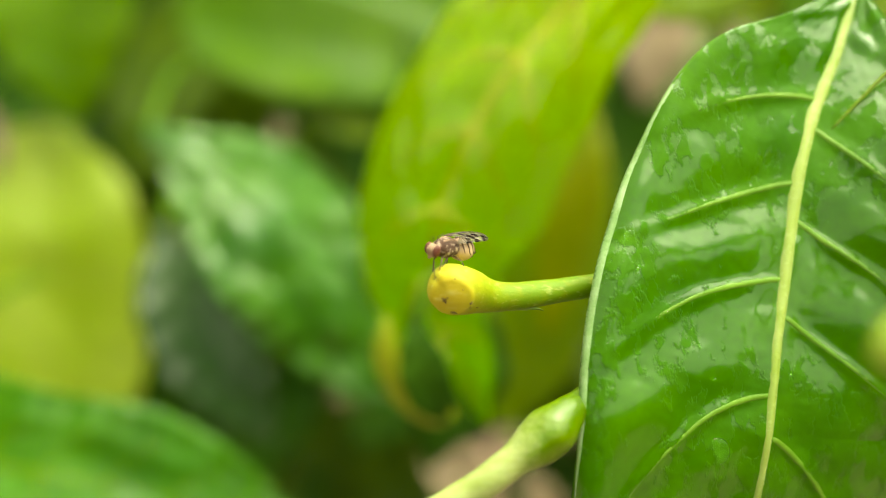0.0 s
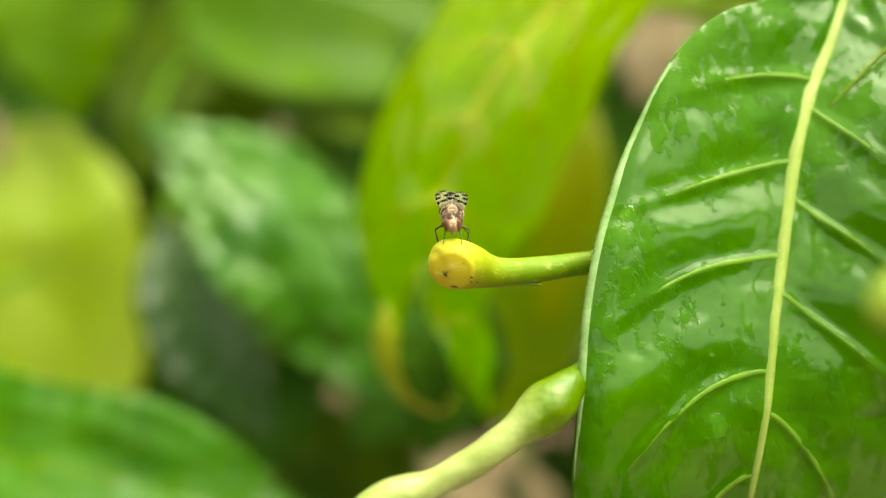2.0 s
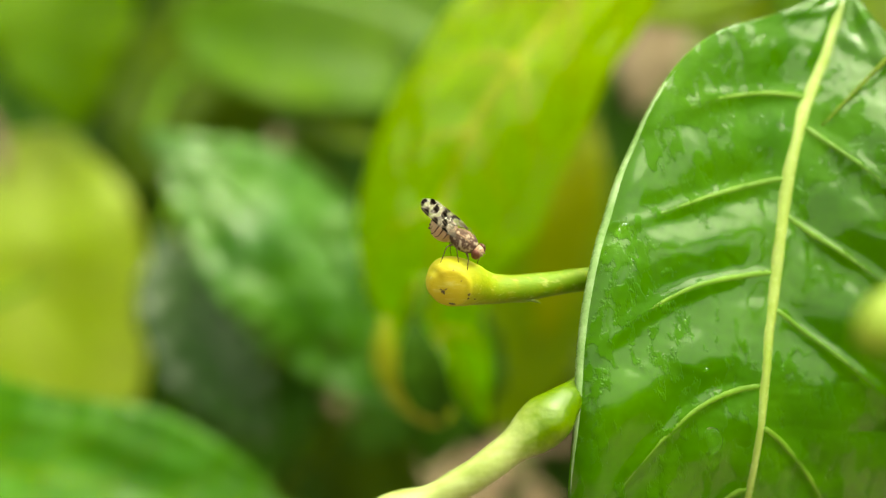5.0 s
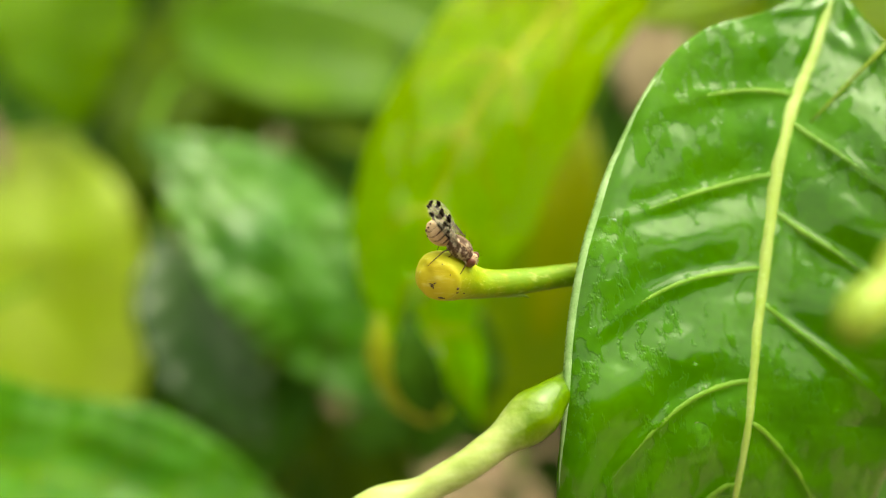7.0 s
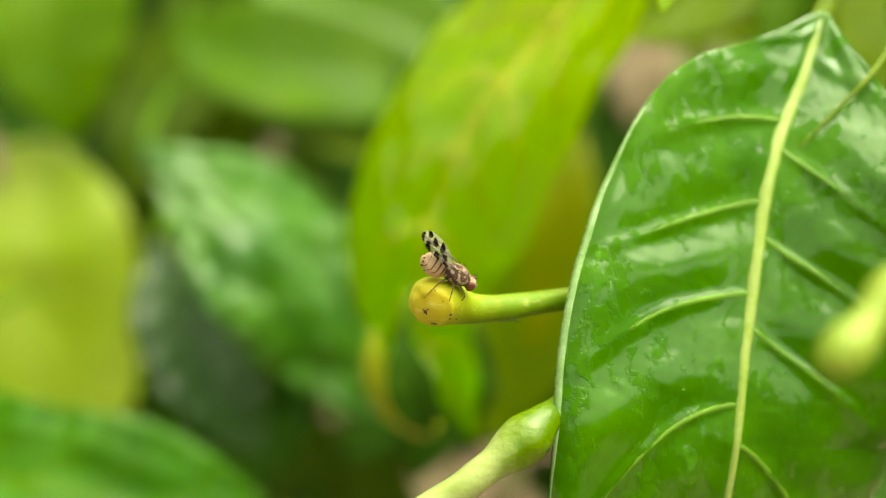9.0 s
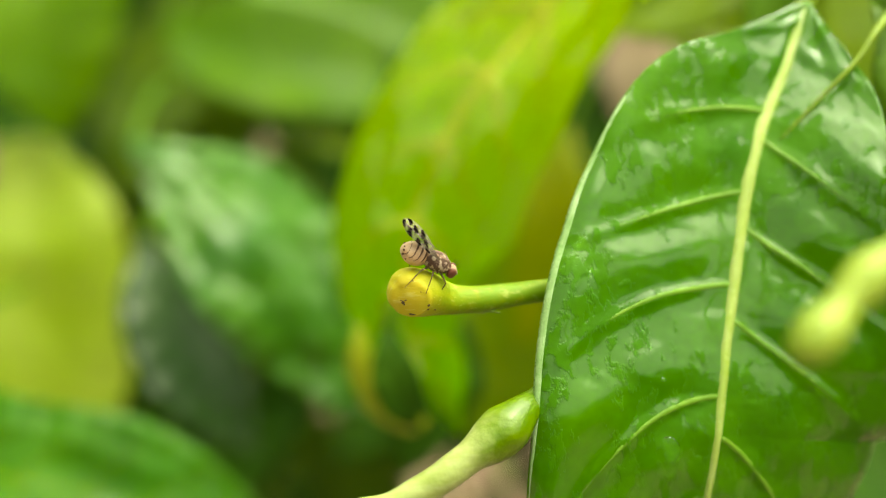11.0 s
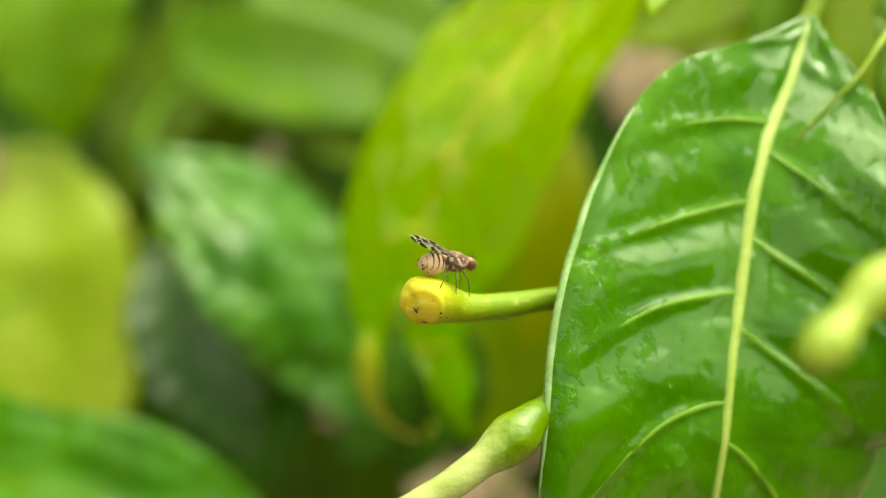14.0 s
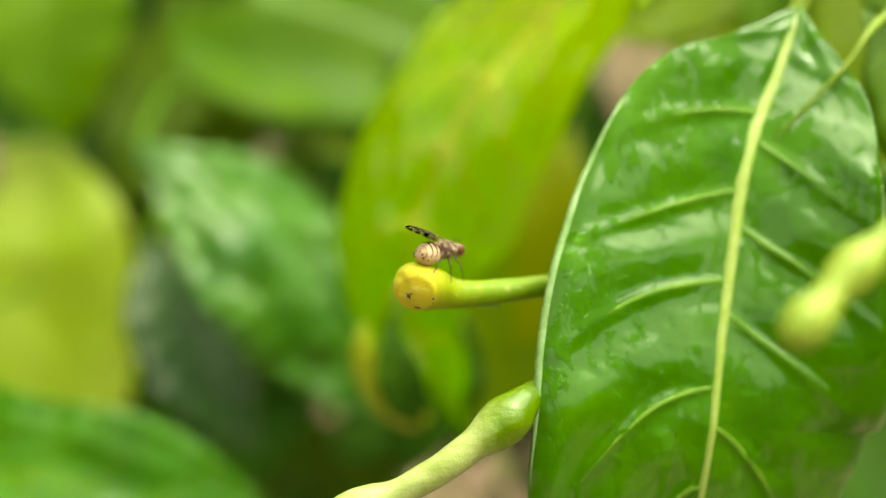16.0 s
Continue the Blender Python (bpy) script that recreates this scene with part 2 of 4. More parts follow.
FLY_BELLY = skin_material("peach_abdomen", (0.55, 0.34, 0.21), (0.74, 0.52, 0.36), 1500, 0.45, 0.3, 0.00008, 0.15)
FLY_BAND = skin_material("brown_band", (0.08, 0.03, 0.015), (0.16, 0.07, 0.035), 2000, 0.55)
FLY_FACE = skin_material("tan_face", (0.28, 0.16, 0.1), (0.5, 0.34, 0.24), 2000, 0.55)
FLY_EYE = skin_material("red_brown_eye", (0.11, 0.028, 0.02), (0.19, 0.055, 0.038), 3000, 0.38)
FLY_LEG = skin_material("dusky_leg", (0.04, 0.022, 0.012), (0.13, 0.075, 0.04), 2500, 0.5)
FLY_BLACK = skin_material("black_wing_patch", (0.002, 0.0015, 0.001), (0.005, 0.004, 0.003), 2500, 0.9)
FLY_BLACK.node_tree.nodes["Principled BSDF"].inputs["Specular IOR Level"].default_value = 0.0


def wing_material():
    m, nt, p = nodes_of("smoky_wing_membrane")
    n = noise_node(nt, 1800, 3)
    tone = ramp_node(nt, n.outputs[0], [(0.3, (0.24, 0.21, 0.17)), (0.7, (0.44, 0.4, 0.34))])
    nt.links.new(tone.outputs[0], p.inputs["Base Color"])
    p.inputs["Roughness"].default_value = 0.22
    p.inputs["Alpha"].default_value = 0.27
    p.inputs["Specular IOR Level"].default_value = 0.3
    return m


WING = wing_material()


def soil_material():
    m, nt, p = nodes_of("pinkish_brown_soil")
    big, fine = noise_node(nt, 6, 5), noise_node(nt, 120, 5)
    a = ramp_node(nt, big.outputs[0], [(0.35, (0.1, 0.065, 0.042)), (0.65, (0.24, 0.16, 0.11))])
    nt.links.new(a.outputs[0], p.inputs["Base Color"])
    p.inputs["Roughness"].default_value = 0.95
    bumped(nt, p, fine.outputs[0], 0.8, 0.01)
    return m


SOIL = soil_material()
HEDGE = skin_material("unseen_hedge_foliage", (0.012, 0.03, 0.006), (0.06, 0.12, 0.02), 9, 0.7, 1.0, 0.12)

# ---- geometry helpers: places in millimetres right, away and up from the first eye point ----


def spot(x, y, z):
    return BUSH @ Vector((x / 1000, y / 1000, z / 1000))


def smooth_path(points, steps):
    """A Catmull-Rom curve through the points (any number of values each)."""
    p = [np.array(q, float) for q in points]
    p = [2 * p[0] - p[1]] + p + [2 * p[-1] - p[-2]]
    out = []
    for i in range(1, len(p) - 2):
        for k in range(steps):
            t = k / steps
            out.append(0.5 * (2 * p[i] + (p[i + 1] - p[i - 1]) * t + (2 * p[i - 1] - 5 * p[i] + 4 * p[i + 1] - p[i + 2]) * t * t
                              + (3 * p[i] - p[i - 1] - 3 * p[i + 1] + p[i + 2]) * t ** 3))
    out.append(p[-2])
    return out


def tube(points, seg=10, bm=None, flat=1.0):
    """A round, tapering tube through (place, radius) rings, closed at both ends."""
    bm = bm or bmesh.new()
    centres = [Vector(c) for c, r in points]
    side, rings = None, []
    for i, (c, r) in enumerate(points):
        d = (centres[min(i + 1, len(points) - 1)] - centres[max(i - 1, 0)]).normalized()
        side = (Vector((0.31, 0.22, 0.92)) if side is None else side)
        side = (side - d * side.dot(d)).normalized()
        up = d.cross(side)
        rings.append([bm.verts.new(centres[i] + (side * math.cos(a) + up * math.sin(a) * flat) * r)
                      for a in (2 * math.pi * k / seg for k in range(seg))])
    for a, b in zip(rings, rings[1:]):
        for k in range(seg):
            bm.faces.new((a[k], a[(k + 1) % seg], b[(k + 1) % seg], b[k]))
    bm.faces.new(rings[0][::-1])
    bm.faces.new(rings[-1])
    return bm


def stem_rings(points, steps=6):
    """Rings for tube() from millimetre rows (x, y, z, radius)."""
    return [(spot(*q[:3]), max(q[3], 0.02) / 1000) for q in smooth_path(points, steps)]


def part(name, bm, material, parent=None, label="", smooth=True):
    me = bpy.data.meshes.new(name)
    bmesh.ops.recalc_face_normals(bm, faces=bm.faces)
    bm.to_mesh(me)
    bm.free()
    for f in me.polygons:
        f.use_smooth = smooth
    me.materials.append(material)
    ob = new(name, me)
    if parent:
        ob.parent = parent
        if parent.type == "EMPTY" and not parent.get("moves"):
            ob.matrix_parent_inverse = Matrix.Translation(-parent.location)
    if label:
        ob["label"] = label
    return ob


def blob(bm, centre, radii, turn=None, seg=18, rings=12):
    m = Matrix.Translation(centre) @ (turn or Matrix()) @ Matrix.Diagonal((*radii, 1))
    return bmesh.ops.create_uvsphere(bm, u_segments=seg, v_segments=rings, radius=1, matrix=m)["verts"]


class Blade:
    """A leaf surface: spine rows (x, y, z) in mm, width rows (left, right) in mm along it, halves raised by lift degrees towards face."""

    def __init__(self, spine, widths, face=(0, -1, 0.2), lift=(18, 18), veins=((), ()), quilt=0.0, ripple=0.0, slant=((0.16, 0), (0.16, 0)), curl=0.0, bow=(1.5, 1.5), roll=0.0, keel=0.0, twist=0.0, warp=0.0):
        self.path = smooth_path(spine, 24)
        self.w = smooth_path(widths, 24)
        self.face, self.lift, self.veins, self.quilt, self.ripple = Vector(face), lift, veins, quilt, ripple
        self.slant, self.curl, self.bow, self.roll, self.keel, self.twist, self.warp = slant, curl, bow, roll, keel, twist, warp

    def row(self, table, s):
        x = min(max(s, 0), 1) * (len(table) - 1)
        i = min(int(x), len(table) - 2)
        return table[i] + (table[i + 1] - table[i]) * (x - i)

    def at(self, s, u, proud=0.0):
        """The place at s along the midrib (0 base, 1 tip) and u across (-1 left rim, 1 right rim), in metres."""
        c = Vector(self.row(self.path, s))
        t = (Vector(self.row(self.path, s + 0.02)) - Vector(self.row(self.path, s - 0.02))).normalized()
        n = (self.face - t * self.face.dot(t)).normalized()
        side = n.cross(t)
        if side.x < 0:
            side = -side
        wl, wr = self.row(self.w, s)
        w = max(wl if u < 0 else wr, 0.01)
        a = radians(self.lift[0] if u < 0 else self.lift[1] + self.twist * min(1.0, max(0.0, (s - 0.18) / 0.4)))
        q = abs(u)
        bend = q ** 1.15
        rise = w * math.sin(a) * bend - self.curl * w * q ** 3
        rise -= self.roll * max(0.0, (q - 0.86) / 0.14) ** 2 * min(1.0, max(0.0, (s - 0.12) * 8))
        if self.keel:       # the blade swells towards the midrib
            rise += self.keel * (1.15 - s) * min(1.0, s * 3.5) * math.exp(-(w * q / (2.0 - 0.9 * s)) ** 2)
        if self.quilt:
            starts = self.veins[0 if u < 0 else 1]
            h = 0 if u < 0 else 1
            run = q ** self.bow[h]
            k = np.interp((s - self.slant[h][0] * run) / (1 + self.slant[h][1] * run), starts, range(len(starts)))
            rise += self.quilt * (0.5 - 0.5 * math.cos(2 * math.pi * k)) * min(1, q * 5) * (1 - q ** 4)
            rise += 0.7 * self.quilt * math.exp(-((k - round(k)) / 0.07) ** 2) * min(1, q * 4) * (1 - q ** 3)
            rise += self.quilt * (0.45 * noise.noise(Vector((c.x / 3 + u * 4, c.z / 3, 3))) + 0.1 * noise.noise(Vector((c.x / 3 + u * 11, c.z * 1.1, 8))))
        if self.warp:       # slow, uneven swells over the whole blade
            rise += self.warp * (noise.noise(Vector((s * 6, u * 2.2, c.x / 50))) + 0.4 * noise.noise(Vector((s * 15, u * 5, 4))))
        if self.ripple:
            rise += self.ripple * q ** 2 * math.sin(s * 23 + u * 2 + c.x)
        return spot(*(c + side * (math.copysign(w * math.cos(a) * q, u)) + n * (rise + proud)))

    def mesh(self, ns=40, nu=16):
        bm = bmesh.new()
        grid = [[bm.verts.new(self.at(i / ns, 2 * j / nu - 1)) for j in range(nu + 1)] for i in range(ns + 1)]
        for i in range(ns):
            for j in range(nu):
                bm.faces.new((grid[i][j], grid[i][j + 1], grid[i + 1][j + 1], grid[i + 1][j]))
        return bm

    def vein(self, s0, side, reach, r0, r1, slant, steps=18, proud=0.05):
        out = []
        for i in range(steps + 1):
            q = i / steps * reach
            h = 0 if side < 0 else 1
            s = s0 + (slant[h][0] + slant[h][1] * s0) * q ** self.bow[h]
            out.append((self.at(s, side * q, proud - 0.5 * (r0 + (r1 - r0) * i / steps) if self.keel else proud), (r0 + (r1 - r0) * i / steps) / 1000))
        return tube(out, 8, flat=1.0)


def leaf(parent, blade, material, label, vein_material, veins=(), ribs=(0.9, 0.25), thick=0.35, rim=None, detail=(36, 14), lateral=(0.35, 0.1), side_material=None):
    ob = part("leaf", blade.mesh(*detail), material, parent, label)
    solid = ob.modifiers.new("thickness", "SOLIDIFY")
    solid.thickness, solid.offset = thick / 1000, 0
    mid = []
    for s in range(41):
        r = ribs[1] + (ribs[0] - ribs[1]) * (1 - s / 40) ** 1.9
        r *= min(1.0, 0.3 + s / 5) if blade.keel else 1.0
        mid.append((blade.at(s / 40, 0, 0.3 + 0.2 * r - r if blade.keel else 0.0), r / 1000))
    part("midrib", tube(mid, 10), vein_material, ob, "pale raised midrib")
    for s0, side in veins:
        part("vein", blade.vein(s0, side, 0.94, lateral[0], lateral[1], blade.slant), side_material or vein_material, ob)
    if rim:
        for side in (-1, 1):
            edge = [(blade.at(s / 90, side * 0.988), 0.00006 + 0.00036 * min(1, s / 26) ** 1.5 * (1 - 0.7 * min(1, max(0, (s - 48) / 14)))) for s in range(7, 91)]
            part("leaf_rim", tube(edge, 6), rim, ob, "pale thickened leaf edge with painted sheen")
    return ob


def empty(name, place):
    ob = new(name)
    ob.empty_display_size = 0.01
    ob.location = place
    return ob


# ---- ground ----
def build_ground():
    bm = bmesh.new()
    n = 60
    xs = [math.copysign(abs(i / n * 2 - 1) ** 3 * 400, i / n * 2 - 1) for i in range(n + 1)]
    g = [[bm.verts.new((x, y + 0.6, 0.012 * noise.noise(Vector((x * 5, y * 5, 0))) if abs(x) < 3 and abs(y) < 3 else 0)) for y in xs] for x in xs]
    for i in range(n):
        for j in range(n):
            bm.faces.new((g[i][j], g[i + 1][j], g[i + 1][j + 1], g[i][j + 1]))
    tagged(part("ground", bm, SOIL), "bare pinkish-brown garden soil under the shrub", "ground", kind="structure")


build_ground()


def build_unseen_hedge():
    """Unseen leafy ring round the shrub, added to dim low sky light and reflections."""
    bm = bmesh.new()
    n, up = 160, 26
    rows = []
    for i in range(n):
        a = 2 * math.pi * i / n
        col = []
        tall = 1.7 + 0.25 * math.sin(a * 3)
        for k in range(up + 1):
            h = k / up
            q = Vector((math.cos(a) * 9, math.sin(a) * 9, h * 7))
            r = 3.6 + 0.25 * noise.noise(q) + 0.2 * noise.noise(q * 2.7) + (0.9 * h ** 5)
            col.append(bm.verts.new((math.cos(a) * r, math.sin(a) * r + 0.2, -0.05 + h * (tall + 0.3 * noise.noise(Vector((math.cos(a) * 3, math.sin(a) * 3, 5)))))))
        rows.append(col)
    for i in range(n):
        a, b = rows[i], rows[(i + 1) % n]
        for k in range(up):
            bm.faces.new((a[k], b[k], b[k + 1], a[k + 1]))
    hedge = part("hedge", bm, HEDGE)
    solid = hedge.modifiers.new("depth", "SOLIDIFY")
    solid.thickness, solid.offset = 0.5, 1
    tagged(hedge, "unseen dark hedge, added to dim low reflections", "hedge", kind="structure")


build_unseen_hedge()

# ---- the shrub ----
shrub = tagged(empty("shrub", Vector((0.06, 0.2, 0.0))), "green leafy shrub with wet glossy leaves and flower stalks", "shrub")

LEFT_VEINS = (-0.1, 0.02, 0.13, 0.217, 0.333, 0.507, 0.667, 0.78, 0.88, 1.0)
RIGHT_VEINS = (-0.1, 0.05, 0.16, 0.254, 0.385, 0.583, 0.72, 0.83, 0.92, 1.0)
big = Blade(
    [(36.5, 83.5, 23.0), (33.5, 82.3, 16.0), (30.7, 80.7, 9.7), (28.9, 79.6, 2.6), (27.95, 78.6, -2.7), (27.0, 77.6, -7.2), (26.4, 76.9, -11.5), (25.95, 76.6, -15.0),
     (25.4, 77.5, -20.0), (24.8, 79.6, -26), (23.5, 82.6, -33), (21.5, 86.5, -40), (19, 91, -47)],
    [(0.3, 0.3), (7.4, 8.4), (13.0, 11.4), (15.4, 13.2), (16.4, 14.8), (16.75, 16), (16.8, 17), (16.5, 17), (16.2, 16.6), (15, 15), (12, 12), (6, 6), (0.2, 0.2)],
    face=(0.0, -1, 0.1), lift=(20, 24), veins=(LEFT_VEINS, RIGHT_VEINS), quilt=0.42, ripple=0.2, slant=((0.03, 0.4), (0.0, 0.5)), bow=(1.4, 1.25), roll=1.4, keel=0.95, twist=-42)
big_leaf = leaf(shrub, big, GREEN, "large wet glossy green leaf with pale veins", VEIN,
     [(v, -1) for v in LEFT_VEINS[2:-1]] + [(v, 1) for v in RIGHT_VEINS[2:-1]], (1.35, 0.2), 0.4, RIM, (260, 96), (0.46, 0.24), LATERAL)
part("petiole", tube(stem_rings([(35.2, 83.8, 19.5, 0.3), (35.9, 84.0, 21.2, 0.7), (36.6, 84.3, 23.2, 0.9), (40, 85.4, 29, 0.85), (46, 91, 34, 1.0), (58, 101, 36, 1.2)])), TWIG, shrub)


def water_drops(blade, parent):
    """Small drops that stand on the leaf."""
    m, nt, p = nodes_of("water")
    p.inputs["Transmission Weight"].default_value, p.inputs["IOR"].default_value, p.inputs["Roughness"].default_value = 1.0, 1.33, 0.0
    p.inputs["Base Color"].default_value = (1, 1, 1, 1)
    grid = [(s / 160, u / 60) for s in range(20, 130) for u in range(-60, 61)]
    back = BUSH.inverted()
    places = [back @ blade.at(*g) * 1000 for g in grid]
    for x, z, a, b in ((14.9, -1.7, 0.26, 0.42), (14.6, 1.3, 0.5, 0.3), (14.2, 0.7, 0.3, 0.35), (20.2, -7.6, 0.16, 0.2), (17.5, -5.2, 0.14, 0.2), (27.9, -10.2, 0.2, 0.28), (21.3, -10.4, 0.3, 0.16), (19.6, -6.4, 0.15, 0.22), (21.6, -16.1, 1.0, 1.15)):
        k = min(range(len(grid)), key=lambda i: (places[i].x - x) ** 2 + (places[i].z - z) ** 2)
        s, u = grid[k]
        c = blade.at(s, u, 0.2)
        n = (blade.at(s, u, 1.2) - c).normalized()
        bm = bmesh.new()
        blob(bm, (0, 0, 0), (a / 1000, b / 1000, 0.00016), None, 14, 8)
        bmesh.ops.transform(bm, verts=bm.verts, matrix=Matrix.Translation(c) @ n.to_track_quat("Z", "Y").to_matrix().to_4x4())
        drop = part("water_drop", bm, m, parent, "clear water drop")
        drop.visible_shadow = False


# ---- flower stalks on the shrub ----
def build_stalks():
    rings = stem_rings([(-0.9, 71.8, -3.2, 0.05), (-0.82, 71.85, -3.2, 0.62), (-0.6, 72.0, -3.2, 1.15), (-0.18, 72.25, -3.15, 1.65), (0.5, 72.7, -3.07, 1.93), (1.3, 73.3, -3.12, 1.94),
                        (2.2, 73.9, -3.35, 1.75), (3.2, 74.5, -3.65, 1.42), (4.5, 75.1, -3.8, 1.22), (7, 75.9, -3.65, 1.1),
                        (9.5, 76.6, -3.35, 1.0), (12.2, 77.3, -2.95, 0.93), (16, 79, -2.3, 0.9), (24, 84, 0, 1.0), (34, 92, 4, 1.2), (58, 105, 8, 1.6)], 12)
    bm = tube(rings, 56)
    for v in bm.verts:
        w = v.co * 420
        v.co += Vector((noise.noise(w), noise.noise(w + Vector((7, 0, 0))), noise.noise(w + Vector((0, 9, 0))))) * 0.0001
    for v in bm.verts:          # the flat scar where the flower fell, with a low rim
        d = (v.co - KNOB).dot(SCAR_WAY)
        if d > 0.0011 and (v.co - KNOB).length < 0.003:
            off = ((v.co - KNOB) - SCAR_WAY * d).length
            v.co -= SCAR_WAY * max(0.0, d - 0.00128) * 0.5
            v.co += ((v.co - KNOB).normalized()) * 0.00007 * math.exp(-((off - 0.00142) / 0.00022) ** 2)
    stalk = part("flower_stalk", bm, STALK, shrub, "green flower stalk ending in a yellow scarred knob")
    back = BUSH.inverted()
    skin = [back @ v.co * 1000 for v in stalk.data.vertices]

    def front(x, z):
        """The visible skin of the stalk at that place, nearest the viewer."""
        near = sorted(skin, key=lambda q: (q.x - x) ** 2 + (q.z - z) ** 2 + (0 if q.y < 74.2 else 9))[:3]
        return sum(q.y for q in near) / 3
    for x, z, rx, rz, lean in ((0.13, -3.85, 0.17, 0.16, 20), (-0.02, -3.72, 0.13, 0.05, 10), (0.33, -3.7, 0.16, 0.05, -20), (0.2, -4.0, 0.08, 0.12, 0), (0.9, -4.83, 0.34, 0.08, 4), (2.12, -4.1, 0.1, 0.13, 30),
                               (2.05, -4.42, 0.15, 0.08, -20), (1.5, -3.05, 0.06, 0.05, 0), (0.9, -2.2, 0.05, 0.05, 0), (-0.3, -4.3, 0.05, 0.04, 0), (2.6, -4.5, 0.07, 0.05, 0)):
        bm = bmesh.new()
        blob(bm, (0, 0, 0), (rx / 1000, 0.00010, rz / 1000), None, 10, 6)
        for v in bm.verts:
            v.co *= 1 + 0.35 * noise.noise(v.co * 9000 + Vector((x * 7, z * 5, 0)))
        bmesh.ops.transform(bm, verts=bm.verts, matrix=Matrix.Translation(spot(x, front(x, z) + 0.03, z)) @ BUSH.to_3x3().to_4x4() @ pose(0, 0, 0, 0, lean, 25 * (x - 0.6)))
        part("scar_mark", bm, SPECK, stalk, "small dark brown scar")
    part("bract", tube(stem_rings([(5.6, 75.3, -4.8, 0.05), (6.4, 75.4, -4.76, 0.12), (7.4, 75.6, -4.72, 0.12), (8.05, 75.6, -4.92, 0.03)], 4), 6), BRANCH, stalk, "tiny dried pale bract")

    low = stem_rings([(-10, 66.5, -25.5, 1.2), (-7.2, 68.2, -22.6, 1.3), (-4.6, 69, -20.6, 1.5), (-2.9, 69.3, -20.0, 1.4), (-1.0, 69.6, -19.4, 1.12), (0.8, 69.9, -18.6, 1.15), (2.8, 70.2, -17.45, 1.22), (4.3, 70.5, -16.45, 1.25),
                      (5.6, 70.8, -15.55, 1.34), (6.9, 71.3, -14.65, 1.76), (8.3, 71.9, -13.65, 2.0), (9.7, 72.7, -12.45, 1.35), (11.0, 73.8, -11.3, 0.75), (12.6, 75.6, -10.0, 0.7), (17, 80, -4, 1.0), (30, 92, 0, 1.3), (58, 105, 6, 1.6)], 8)
    bm = tube(low, 40)
    for v in bm.verts:
        v.co += Vector((noise.noise(v.co * 420), noise.noise(v.co * 420 + Vector((5, 0, 0))), noise.noise(v.co * 420 + Vector((0, 5, 0))))) * 0.00014
    part("branch", bm, BRANCH, shrub, "pale wet branch with a swollen green node")
    near = stem_rings([(21.9, 47.7, -6.0, 0.05), (22.1, 47.8, -5.8, 0.7), (22.6, 48.1, -5.4, 1.15), (23.4, 48.5, -4.7, 1.35), (24.3, 48.9, -3.9, 1.15), (24.9, 49.2, -3.35, 0.92), (25.6, 49.6, -2.7, 1.1),
                       (26.6, 50.1, -1.9, 1.42), (27.7, 50.6, -1.0, 1.25), (28.7, 51, -0.2, 0.8), (30.5, 52, 1.2, 0.7), (35, 56, 4, 0.8), (44, 72, 8, 1.1), (58, 103, 8, 1.5)], 8)
    part("flower_bud_twig", tube(near, 22), BUDSKIN, shrub, "yellow-green twig with two swollen buds")


water_drops(big, big_leaf)
build_stalks()

# thin twig that lies across the large leaf
part("twig", tube(stem_rings([(32.6, 79.9, 10, 0.06), (36, 79.5, 13.6, 0.16), (39.3, 79.5, 17, 0.26), (44, 83, 22, 0.45), (58, 101, 30, 1.0)])), TWIG, shrub)


# ---- woody frame of the shrub ----
def build_frame():
    base = shrub.location
    inv = BUSH.inverted()
    foot = inv @ Vector((base.x, base.y, -0.01)) * 1000
    part("trunk", tube(stem_rings([(foot.x, foot.y, foot.z, 9), (64, 330, -190, 7), (60, 170, -60, 5), (59, 117, -8, 3.2), (59, 105, 8, 2.4), (59, 101, 36, 1.6), (60, 105, 60, 1.0)], 8), 12), BARK, shrub, "brown woody stem")
    part("limb", tube(stem_rings([(61, 230, -100, 4), (20, 300, -130, 3), (-30, 400, -60, 2.4), (-50, 420, 40, 2.0), (-70, 410, 110, 1.2)], 8), 10), BARK, shrub)
    part("limb", tube(stem_rings([(58, 150, -42, 3.4), (56, 165, 20, 2.6), (40, 170, 60, 2), (20, 150, 75, 1.6), (14, 125, 62, 1.0)], 8), 10), BARK, shrub)


build_frame()


def hang(spine, widths, material, label, vein_material=VEIN, face=(0, -1, 0.3), lift=(10, 10), veins=(), to=None, ripple=0.6, curl=0.0, ribs=(0.7, 0.25), detail=(30, 12), quilt=0.05, warp=0.0):
    ladder = tuple(i / 10 - 0.1 for i in range(13))
    ob = leaf(shrub, Blade(spine, widths, face, lift, (ladder, ladder), quilt, ripple, ((0.15, 0), (0.15, 0)), curl, warp=warp), material, label, vein_material, veins, ribs, 0.35, None, detail, (0.3, 0.1))
    if to:
        a = spine[0]
        m = [(a[k] + to[k]) / 2 for k in range(3)]
        part("petiole", tube(stem_rings([(*a, ribs[0]), (m[0], m[1], m[2] + 3, ribs[0] * 1.1), (*to, ribs[0] * 1.3)], 5), 8), MID, ob)
    return ob


SIDE_VEINS = [(s, d) for s in (0.1, 0.2, 0.3, 0.41, 0.53, 0.66, 0.78) for d in (-1, 1)]
